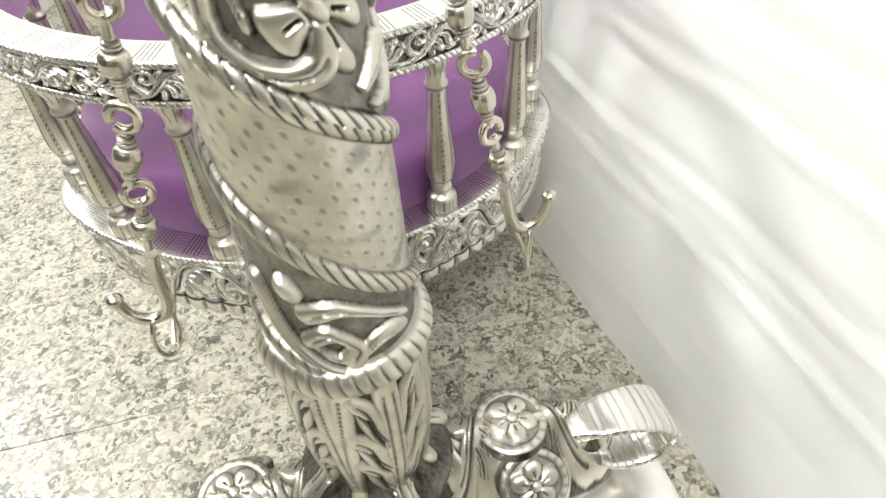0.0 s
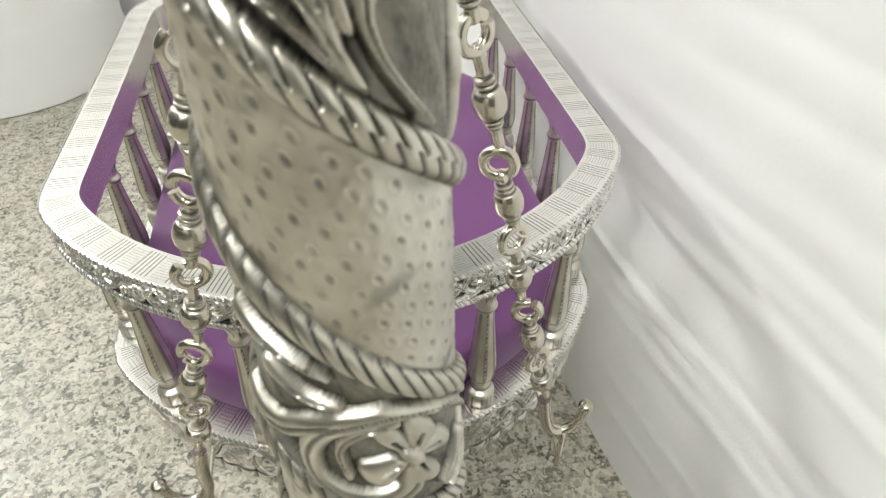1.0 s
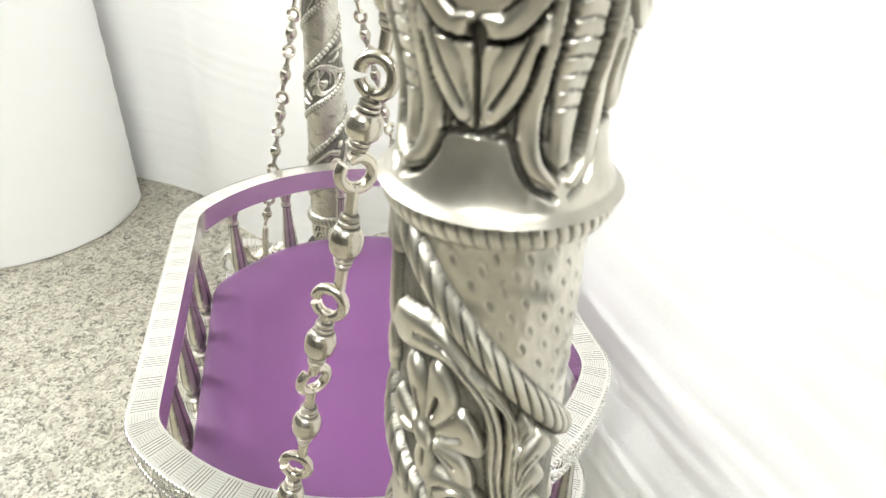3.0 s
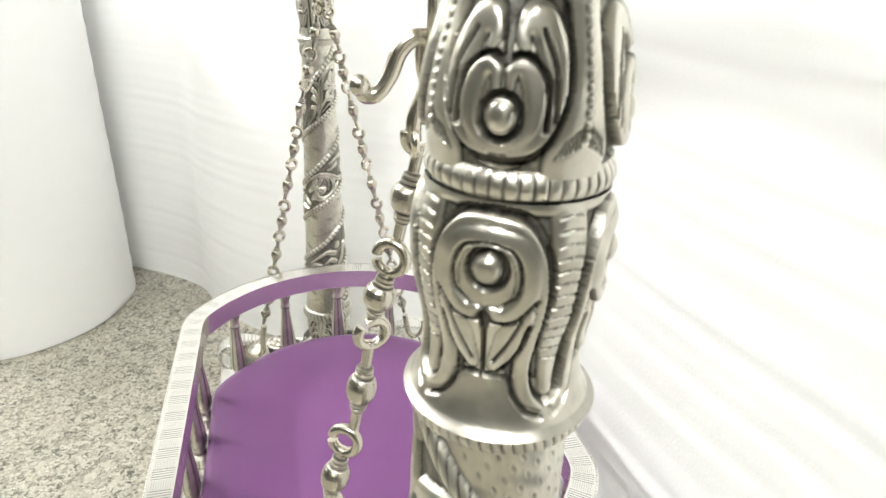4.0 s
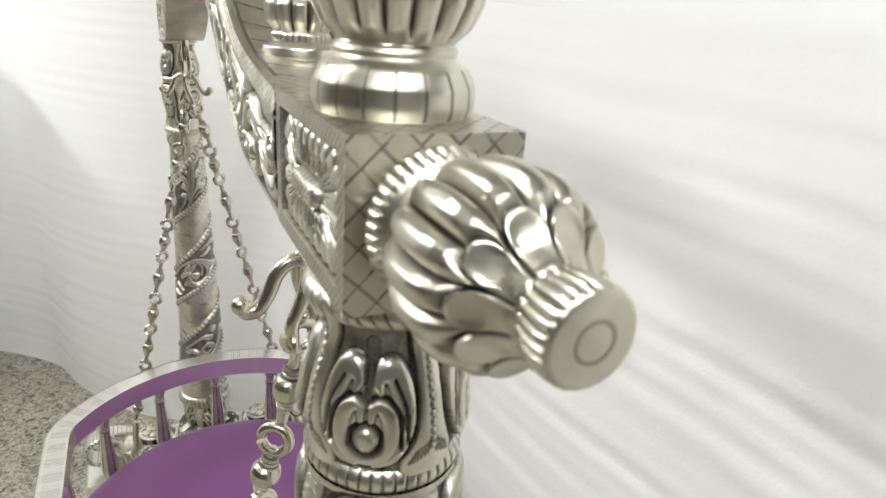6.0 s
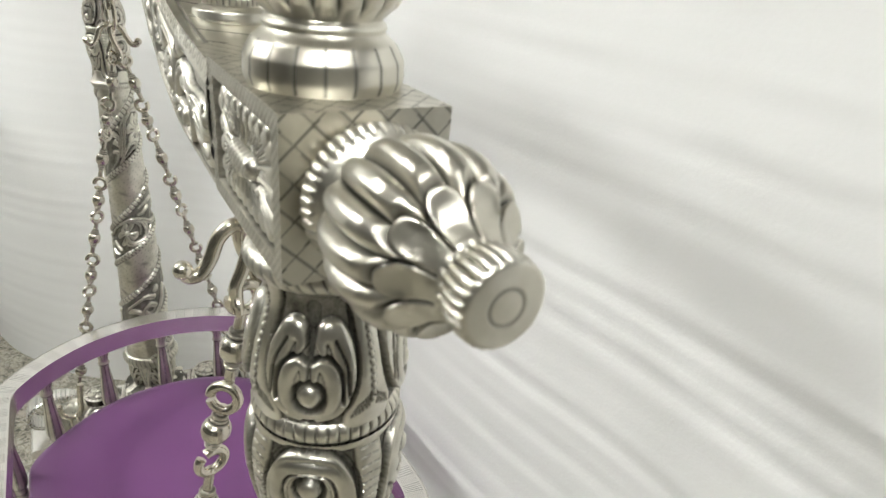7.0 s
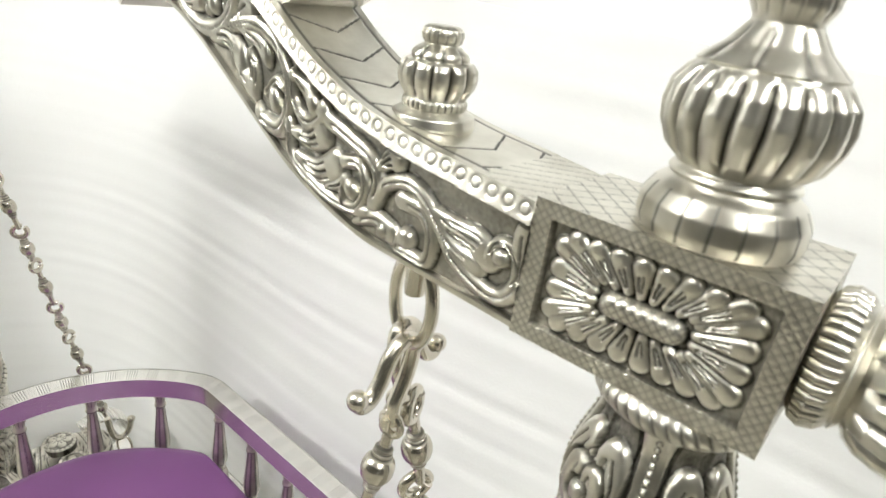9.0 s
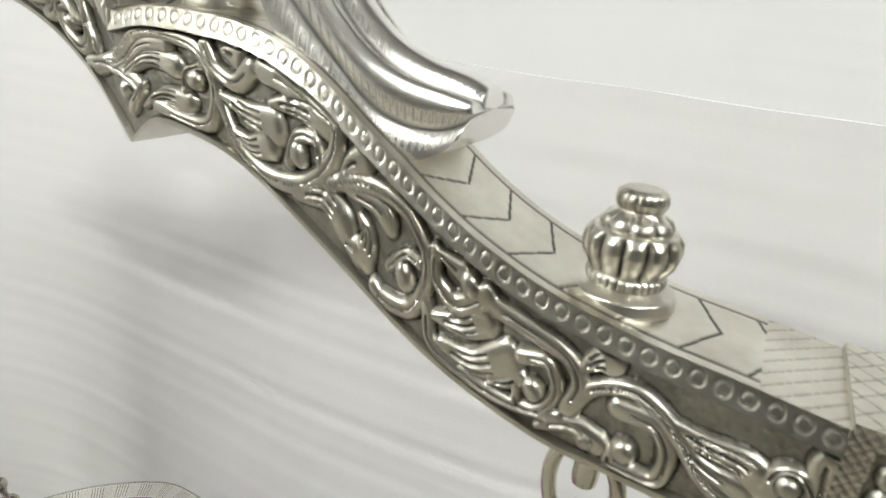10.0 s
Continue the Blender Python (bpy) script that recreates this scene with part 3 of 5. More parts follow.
def upper_chase():
    """A heart of two tall curled leaves over a button, in a rounded frame with a line of beads between the four."""
    H, m = 0.048, 0.0228
    c = Chase(0.0456, H, 0.0003)
    put = paired(c, m)
    put([(0.0228, 0.002), (0.0228, 0.020), (0.0228, 0.047)], [0.0110, 0.0064, 0.0072], 0.0021)
    for y, w in ((0.0110, 0.0105), (0.0170, 0.0125), (0.0220, 0.0120)):
        c.stroke([(m, y)], w, 0.0020)
    put([(0.0030, 0.0055), (0.0105, 0.0085), (0.0135, 0.0170), (0.0128, 0.0260), (0.0100, 0.0325), (0.0062, 0.0340), (0.0036, 0.0318), (0.0046, 0.0280)], [0.0014, 0.0030, 0.0038, 0.0048, 0.0046, 0.0038, 0.0028, 0.0012], 0.0034)
    put([(0.0134, 0.0130), (0.0128, 0.0240), (0.0092, 0.0318)], 0.0006, 0.0018, True)
    put([(0.0, 0.0066), (0.0056, 0.0082), (0.0084, 0.0140), (0.0078, 0.0208), (0.0047, 0.0248), (0.0022, 0.0235), (0.0018, 0.0200)], [0.0020, 0.0027, 0.0034, 0.0036, 0.0030, 0.0020, 0.0012], 0.0034)
    put([(0.0112, 0.0110), (0.0112, 0.0205), (0.0084, 0.0252), (0.0040, 0.0268), (0.0, 0.0250)], [0.0006, 0.0008, 0.0008, 0.0008, 0.0010], 0.0032, True)
    put([(0.0, 0.0400), (0.0, 0.0320), (0.0, 0.0245)], [0.0034, 0.0018, 0.0006], 0.0042, True)
    put([(0.0, 0.0028), (0.0085, 0.0045), (0.0142, 0.0105), (0.0172, 0.0210), (0.0166, 0.0350), (0.0140, 0.0470)], [0.0012, 0.0013, 0.0013, 0.0012, 0.0011, 0.0012], 0.0032, True)
    a = np.linspace(0, 2 * PI, 60)
    c.stroke(np.stack([m + 0.0052 * np.cos(a), 0.0136 + 0.0052 * np.sin(a)], 1), 0.0009, 0.0030, True)
    c.stroke([(m, 0.0136)], 0.0041, 0.0036)
    for k in range(14):
        c.stroke([(0.0, 0.0095 + 0.0027 * k)], 0.0013, 0.0031)
    for k in range(6):
        put([(0.0148 + 0.0013 * k, 0.0040 + 0.0006 * k), (0.0172 + 0.0009 * k, 0.0085 + 0.0006 * k)], 0.0004, 0.0009, True, 12)
    return finish(c, 0.0030, 0.66)


LOWER, UPPER = lower_chase(), upper_chase()


def block_panel():
    """A sunk panel: petals with round ends all round it, a hatched boss in the middle, a hatched rim."""
    L, H = 0.076, 0.045
    c = Chase(L, H, 0.0003, False)
    m, n = L / 2, H / 2
    a, b = 0.0268, 0.0132
    for k in range(24):
        d = (k + 0.5) / 24 * 4 * (a + b)
        side, rest = (0, d) if d < 2 * a else (1, d - 2 * a) if d < 2 * a + 2 * b else (2, d - 2 * a - 2 * b) if d < 4 * a + 2 * b else (3, d - 4 * a - 2 * b)
        x, y = ((-a + rest, b), (a, b - rest), (a - rest, -b), (-a, -b + rest))[side]
        q = np.linspace(0.50, 1.0, 30)
        p = np.stack([m + x * (0.55 + 0.45 * (q - 0.5) / 0.5), n + y * (0.42 + 0.58 * (q - 0.5) / 0.5)], 1)
        c.stroke(p, np.linspace(0.0014, 0.0033, 30), 0.0019)
        for e in (-0.28, 0.28):
            c.stroke(p[4:22] + e * np.array([[-y, x]]) / math.hypot(x, y) * np.linspace(0.0012, 0.0026, 18)[:, None], 0.0003, 0.0008, True)
    c.stroke([(m - 0.0085 + 0.017 * k, n) for k in np.linspace(0, 1, 40)], 0.0040, 0.0042)
    X, Y = np.meshgrid(c.xs - m, c.ys - n, indexing="ij")
    hatch = np.maximum(np.abs(((X + Y) / 0.0030) % 1.0 - 0.5), np.abs(((X - Y) / 0.0030) % 1.0 - 0.5)) > 0.43
    rim = (np.abs(X) > 0.0315) | (np.abs(Y) > 0.0172)
    finish(c, 0.0022, 0.55)
    cap = (np.abs(Y) < 0.0036) & (np.abs(X) < 0.0118)
    c.z = np.where(rim, 0.0026 - 0.0003 * hatch, c.z - 0.0003 * (cap & hatch))
    c.dark = np.where(rim, 0.03 + 0.30 * hatch, np.where(cap & hatch, 0.45, c.dark))
    return c


PANEL = block_panel()


def cup_chase():
    """Large acanthus leaves standing round the foot of a post, four times, with smaller ones between them."""
    W, H = 0.0408, 0.09
    c = Chase(W, H, 0.0004)
    m = W / 2
    for s in (1, -1):
        for y, reach, w in ((0.010, 0.0150, 0.0070), (0.030, 0.0160, 0.0068), (0.050, 0.0130, 0.0060)):
            p = spline([(m + s * 0.0020, y), (m + s * reach * 0.45, y + 0.011), (m + s * reach * 0.62, y + 0.022), (m + s * reach, y + 0.029)], 30)
            c.stroke(p, w * np.interp(np.linspace(0, 1, 30), [0, 0.5, 1], [0.50, 0.85, 0.40]), 0.0046)
            c.stroke(p[3:26], 0.0007, 0.0022, True)
            c.stroke(p[4:27] - (0.0, 0.0050), 0.0009, 0.0044, True)
        p = spline([(m + s * 0.0204, 0.010), (m + s * 0.0190, 0.045), (m + s * 0.0160, 0.088)], 40)
        c.stroke(p, np.linspace(0.0040, 0.0052, 40), 0.0040)
        c.stroke(p[4:36], 0.0007, 0.0020, True)
    c.stroke([(m, y) for y in np.linspace(0.002, 0.084, 60)], np.linspace(0.0040, 0.0052, 60), 0.0052)
    for e in (-0.0018, 0.0018):
        c.stroke([(m + e, y) for y in np.linspace(0.004, 0.078, 60)], 0.0006, 0.0022, True)
    return finish(c, 0.0048, 0.85)


CUP = cup_chase()


# ---- the room ----
X0, X1, Y0, Y1, ZC = -3.10, 1.5, -2.4, 2.8, 2.75


def wall(name, x0, x1, y0, y1, z0, z1, label):
    ob = part(name, Build().box(x0, x1, y0, y1, z0, z1, 0.0), DARK_WALL, None, smooth=False)
    return tagged(ob, label, "wall", kind="structure")


# three walls added out of view, kept dark to deepen the silver's reflections
wall("wall_east", X1, X1 + 0.12, Y0 - 0.12, Y1 + 0.12, 0, ZC, "unseen dark wall added to darken the silver's reflections")
wall("wall_west", X0 - 0.12, X0, Y0 - 0.12, Y1 + 0.12, 0, ZC, "unseen dark wall added to darken the silver's reflections")
wall("wall_south", X0, X1, Y0 - 0.12, Y0, 0, ZC, "unseen dark wall added to darken the silver's reflections")
north = Build().box(X0, -1.80, Y1, Y1 + 0.12, 0, ZC, 0).box(0.05, X1, Y1, Y1 + 0.12, 0, ZC, 0)
north.box(-1.80, 0.05, Y1, Y1 + 0.12, 0, 0.75, 0).box(-1.80, 0.05, Y1, Y1 + 0.12, 1.30, ZC, 0)
tagged(part("wall_north", north, PALE, None, smooth=False), "pale plastered wall with a low dark window", "wall", kind="structure")
tagged(part("ceiling", Build().box(X0 - 0.12, X1 + 0.12, Y0 - 0.12, Y1 + 0.12, ZC, ZC + 0.1, 0), CEILING, None, smooth=False),
       "plain painted workshop ceiling", "ceiling", kind="structure")

window = thing("window_1", "wide low dark window behind the foam sheet", "window", (-1.0, Y1, 0.75), kind="structure")
fr = Build()
for x0, x1, z0, z1 in ((-1.80, 0.05, 0.75, 0.80), (-1.80, 0.05, 1.25, 1.30), (-1.80, -1.75, 0.8, 1.25), (-0.03, 0.05, 0.8, 1.25)):
    fr.box(x0, x1, Y1 + 0.02, Y1 + 0.08, z0, z1, 0.004)
part("window_frame", fr, FRAME, window, "white window frame", smooth=False)
for k in range(2):
    part("pane", Build().box(-1.75 + 0.86 * k, -0.89 + 0.86 * k, Y1 + 0.045, Y1 + 0.055, 0.8, 1.25, 0.001), DARKGLASS, window, smooth=False)

tube_body = Build().box(-0.032, 0.032, -0.61, 0.61, -0.030, 0.0, 0.004).mesh("housing", False)
tube_glass = Build().lathe([(0.010, -0.585), (0.014, -0.583), (0.014, 0.583), (0.010, 0.585)], 20, None, pose(0, 0, -0.048, 90, 0, 0)).mesh("tube")
tube_cap = Build().box(-0.017, 0.017, -0.012, 0.012, -0.066, -0.029, 0.002).mesh("holder", False)
for x, y, turn in ((-0.75, -1.48, 90), (-0.75, -1.40, 90), (-1.25, 0.92, 90), (-2.54, 2.05, 0), (-2.46, 2.05, 0), (-2.38, 2.05, 0), (0.0, -1.2, 90)):
    lamp = thing("tube_light", "white batten with one lit fluorescent tube on the ceiling", "tube light", (x, y, ZC), "tube lights")
    lamp.rotation_euler = (0, 0, radians(turn))
    part("housing", tube_body, FRAME, lamp, "", (x, y, ZC))
    part("tube", tube_glass, LIT, lamp, "glowing white tube", (x, y, ZC))
    for e in (-0.596, 0.596):
        part("holder", tube_cap, FRAME, lamp, "", (x, y + e, ZC))

# ---- white foam: the standing sheet, a second one behind it, and the roll ----


def foam_sheet(name, line, top, label, seed, n=260, wave=1.0, lean=0.0):
    p = spline(line, n)
    d = np.gradient(p, axis=0)
    d /= np.linalg.norm(d, axis=1)[:, None]
    nrm = np.stack([d[:, 1], -d[:, 0]], 1)
    s = np.concatenate([[0], np.cumsum(np.linalg.norm(np.diff(p, axis=0), axis=1))])
    rng = np.random.RandomState(seed)
    k = np.linspace(0, 1, 150)
    waves = [(rng.uniform(34, 74), rng.uniform(0, 6), rng.uniform(0.3, 1.2), rng.uniform(0, 6)) for _ in range(5)]
    faces = []
    for side in (-1, 1):
        rows = []
        for q in k:
            z = q * np.interp(s, *top)
            u = sum(np.sin(2 * PI * f * z / 1.6 + a + 1.1 * np.sin(b * s * 3 + c)) for f, a, b, c in waves) * wave * np.interp(s, [0, 1.9, 2.3, 2.6], [0.00015, 0.00015, 0.00017, 0.00025])
            u = u + 0.006 * np.sin(2.1 * s + 1.0) * q + 0.004 * np.sin(5.3 * s + 4 * q)
            u = u * min(1, q * 12) - lean * q * q
            xy = p + nrm * (u + side * 0.003)[:, None]
            rows.append(np.column_stack([xy, z + (0.0006 * np.sin(40 * s) if q == 1 else 0)]))
        faces.append(np.array(rows))
    loop = np.concatenate([faces[0], faces[1][::-1]])
    ob = part(name, Build().grid(loop, None, cu=True), FOAM, None)
    return tagged(ob, label, "foam sheet")


foam_sheet("foam_sheet", [(-1.25, 2.02), (-0.80, 1.92), (-0.53, 1.735), (-0.41, 1.655), (-0.312, 1.56), (-0.25, 1.43), (-0.15, 1.297), (-0.05, 1.222), (0.08, 1.165),
                          (0.20, 1.07), (0.262, 0.90), (0.272, 0.65), (0.270, 0.48), (0.277, 0.345), (0.290, 0.232), (0.303, 0.16), (0.311, 0.10), (0.318, 0.0),
                          (0.335, -0.2), (0.40, -0.55), (0.55, -0.95)],
           ([0, 0.77, 1.06, 1.49, 1.96, 2.5, 2.9, 4.5], [0.925, 0.92, 0.935, 0.95, 0.985, 0.985, 0.985, 0.985]), "thin white packing foam sheet standing in a curve on the floor", 3, lean=0.025)
foam_sheet("foam_sheet", [(0.62, 1.80), (0.70, 1.3), (0.78, 0.7), (0.87, 0.0), (1.05, -0.9)], ([0, 4], [1.75, 1.75]),
           "taller white foam sheet standing behind the first one", 8, 120, 2.6)

roll = thing("foam_roll", "large roll of white packing foam standing on end", "foam roll", (-0.785, 1.545, 0))
k = np.linspace(0, 1, 60)
R = 0.288


def roll_wave(a, r, z):
    w = 0.0007 * np.sin(90 * z + 2 * np.sin(3 * a)) + 0.0005 * np.sin(150 * z + 5 * np.sin(2 * a)) + 0.0025 * np.sin(2 * a + 1) + 0.002 * np.sin(3 * a + 5 * z)
    return r + w * (r > 0.2), np.zeros_like(r)


part("outer_layer", Build().lathe([(R - 0.004, 0.0)] + [(R, 0.004 + 0.922 * q) for q in k] + [(R - 0.004, 0.93), (R - 0.012, 0.93)], 96, roll_wave,
                                  Matrix.Translation((-0.785, 1.545, 0))), FOAM, roll)
a = np.linspace(0, 2 * PI * 14, 900)
r = 0.05 + (R - 0.075) * a / a[-1]
part("inner_layers", Build().grid(np.stack([np.stack([-0.785 + (r + e) * np.cos(a), 1.545 + (r + e) * np.sin(a), np.full_like(a, z)], -1)
                                            for e, z in ((0, 0.926), (0, 0.934), (0.006, 0.934), (0.006, 0.926))])), FOAM, roll)

# ---- the swing stand ----
PX, FAR, MIDY = 0.0015, 0.865, 0.4325
stand = thing("cradle_stand", "chased silver swing stand with two posts and carved beam", "cradle stand", (0, MIDY, 0))
PITCH = 0.140


def rope_ring(x, y, z, r, thick, height, count, skew, seg=220):
    """A half-round collar with slanting cuts."""
    def mod(a, rr, zz):
        g = (a * count / (2 * PI) + skew * (zz - z) / height) % 1.0
        cut = np.exp(-((g - 0.5) / 0.10) ** 2)
        out = np.clip((rr - r) / thick, 0, 1)
        return rr - cut * out * thick * 0.3, cut * out * 0.8 + (out < 0.2) * 0.45

    prof = [(r + thick * math.sin(PI * q) ** 0.7, z + height * (q - 0.5)) for q in np.linspace(0, 1, 13)]
    return Build().lathe(prof, seg, mod, Matrix.Translation((x, y, 0)))


def shaft_radius(z, zr):
    return 0.0250 + (0.71 - z) * 0.031


def make_post(x, y, twist, zr, seg, rows, name_label):
    phi = np.linspace(0, 2 * PI, seg, endpoint=False)
    z = np.linspace(zr, 0.772, rows)
    P, Z = np.meshgrid(phi, z, indexing="ij")
    R0 = shaft_radius(Z, zr)
    kk = (Z - 0.5175 + twist * PITCH * P / (2 * PI)) / PITCH
    n = np.floor(kk)
    fr_ = kk - n
    w = 0.51 - 0.06 * twist * np.sin(P)
    s = 0.031 * (twist * P - 2 * PI * n)
    dist = np.minimum(np.minimum(np.abs(fr_), np.abs(fr_ - 1)), np.abs(fr_ - w)) * PITCH
    carved = (fr_ > 0) & (fr_ < w)
    h1, t1 = STRIP.at(s, (fr_ / w * 0.067 - 0.0065).clip(0.0, 0.0535))
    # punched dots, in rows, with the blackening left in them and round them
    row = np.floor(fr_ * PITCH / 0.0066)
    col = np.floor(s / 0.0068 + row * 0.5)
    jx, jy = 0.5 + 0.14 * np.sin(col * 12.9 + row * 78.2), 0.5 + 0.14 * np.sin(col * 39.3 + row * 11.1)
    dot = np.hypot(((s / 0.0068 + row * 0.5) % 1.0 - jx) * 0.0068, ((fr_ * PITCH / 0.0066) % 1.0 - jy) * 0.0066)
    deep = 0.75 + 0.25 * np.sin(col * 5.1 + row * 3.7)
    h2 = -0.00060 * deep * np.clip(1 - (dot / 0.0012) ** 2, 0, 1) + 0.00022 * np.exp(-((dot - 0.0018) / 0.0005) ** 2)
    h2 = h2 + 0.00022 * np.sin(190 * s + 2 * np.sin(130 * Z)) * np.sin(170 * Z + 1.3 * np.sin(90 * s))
    # painted dark blotches standing in for a dark reflection broken up by the dots
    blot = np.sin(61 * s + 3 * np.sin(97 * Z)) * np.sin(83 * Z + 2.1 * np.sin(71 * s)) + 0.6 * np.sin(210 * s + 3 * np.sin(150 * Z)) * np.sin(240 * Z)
    blotches = np.clip(blot - 0.55, 0, 1) * 0.55
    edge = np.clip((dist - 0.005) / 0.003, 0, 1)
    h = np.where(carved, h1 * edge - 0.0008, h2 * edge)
    t = np.where(carved, t1, np.maximum(0.42 * deep * np.clip(1.25 - (dot / 0.0011) ** 2, 0, 1), blotches))
    rope = np.clip(1 - (dist / 0.0056) ** 2, 0, 1)
    signed = np.where(np.abs(fr_ - w) < 0.2, fr_ - w, np.where(fr_ > 0.5, fr_ - 1, fr_)) * PITCH
    cut = np.exp(-((((s / 0.0052 + twist * signed / 0.010) % 1.0) - 0.5) / 0.11) ** 2)
    hr = 0.0036 * np.sqrt(rope) - 0.0013 * cut * np.sqrt(rope)
    use = dist < 0.0056
    h = np.where(use, np.maximum(hr, 0), h)
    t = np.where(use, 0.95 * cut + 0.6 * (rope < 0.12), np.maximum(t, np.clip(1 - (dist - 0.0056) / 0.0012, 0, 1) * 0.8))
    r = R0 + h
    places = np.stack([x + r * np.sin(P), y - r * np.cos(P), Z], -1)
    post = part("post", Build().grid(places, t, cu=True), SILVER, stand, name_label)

    def band(name, chase, z0, prof, turn):
        q = np.array(prof)
        zz = np.linspace(q[0, 1], q[-1, 1], max(40, rows // 4))
        rr = spline(q, 200)
        rad = np.interp(zz, rr[:, 1], rr[:, 0])
        A, Zb = np.meshgrid(phi, zz, indexing="ij")
        hh, tt = chase.at(0.0456 * ((A - radians(turn)) / (PI / 2)) + 0.0228, Zb - z0)
        rb = rad[None] + hh * 0.85
        part(name, Build().grid(np.stack([x + rb * np.sin(A), y - rb * np.cos(A), Zb], -1), tt, cu=True), SILVER, post)

    turn = -33 * twist
    band("lower_bulb", LOWER, 0.778, [(0.0286, 0.7765), (0.0258, 0.7790), (0.0236, 0.7845), (0.0221, 0.793), (0.0226, 0.803), (0.0247, 0.813), (0.0260, 0.823), (0.0258, 0.834), (0.0234, 0.845)], turn)
    band("upper_bulb", UPPER, 0.852, [(0.0234, 0.851), (0.0246, 0.859), (0.0246, 0.867), (0.0232, 0.876), (0.0202, 0.886), (0.0190, 0.893), (0.0206, 0.900)], turn)
    part("rope_collar", rope_ring(x, y, 0.7735, 0.0252, 0.0034, 0.010, 56, 0.8, seg), SILVER, post)
    part("middle_collar", rope_ring(x, y, 0.8485, 0.0232, 0.0026, 0.009, 44, 0.0, seg), SILVER, post)
    part("top_collar", rope_ring(x, y, 0.9035, 0.0225, 0.0034, 0.009, 40, 1.2, seg), SILVER, post)
    part("foot_collar", rope_ring(x, y, zr, shaft_radius(zr, zr) + 0.001, 0.0062, 0.020, 38, 0.9, seg), SILVER, post)

    zb = 0.238
    d = zr - zb
    q = spline([(0.0500, zb), (0.0430, zb + 0.05 * d), (0.0330, zb + 0.12 * d), (0.0335, zb + 0.20 * d), (0.0360, zb + 0.42 * d), (0.0368, zb + 0.70 * d), (0.0345, zr - 0.006)], 120)
    A, Zc = np.meshgrid(phi, np.linspace(zb, zr - 0.006, 130), indexing="ij")
    hh, tt = CUP.at(0.0408 * (A / (PI / 2)) + 0.012, (Zc - zb) / (zr - zb) * 0.09)
    rc = np.interp(Zc, q[:, 1], q[:, 0]) + hh * 0.8 - 0.0015
    part("foot_cup", Build().grid(np.stack([x + rc * np.sin(A), y - rc * np.cos(A), Zc], -1), tt, cu=True), SILVER, post)


make_post(PX, 0.0, 1, 0.380, 360, 640, "silver post wound with rope bands and carved flowers")
make_post(0.002, FAR, -1, 0.300, 240, 480, "silver post wound with rope bands and carved flowers")


# feet: a domed, carved bar with rosettes, a curled horn at each end, a plate and legs
def rosette(x, y, z, r, nx, ny, nz):
    c = Chase(2 * r, 2 * r, 0.0004, False)
    for k in range(5):
        a = 2 * PI * k / 5 + 0.3
        q = np.linspace(0.26, 0.45, 20)[:, None] * r * np.array([[math.cos(a), math.sin(a)]]) + r
        c.stroke(q, np.linspace(0.13, 0.265, 20) * r, 0.0026)
        c.stroke(q[:14], 0.03 * r, 0.0012, True)
    for k in range(40):
        a = 2 * PI * k / 40
        c.stroke([(r + e * r * math.cos(a), r + e * r * math.sin(a)) for e in np.linspace(0.82, 0.95, 8)], 0.02 * r, 0.0005, True)
    c.stroke([(r, r)], 0.17 * r, 0.0042)
    a = np.linspace(0, 2 * PI, 120)
    c.stroke(np.stack([r + 0.88 * r * np.cos(a), r + 0.88 * r * np.sin(a)], 1), 0.10 * r, 0.0012)
    finish(c, 0.0026, 0.55)
    rad, ang = np.meshgrid(np.linspace(0, 1, 26) * r, np.linspace(0, 2 * PI, 60, endpoint=False), indexing="ij")
    px, py = rad * np.cos(ang), rad * np.sin(ang)
    h, t = c.at(px + r, py + r)
    h = h * (rad < r * 0.99) + 0.003 * (1 - (rad / r) ** 2)
    places = np.stack([px, py, h + 0.004], -1)
    places = np.concatenate([places, np.stack([px[-1], py[-1], np.full(60, -0.006)], -1)[None]])
    t = np.concatenate([t, t[-1:]])
    m = Vector((nx, ny, nz)).to_track_quat("Z", "Y").to_matrix().to_4x4()
    m.translation = (x, y, z)
    return Build().grid(turned(m, places), t, cv=True)


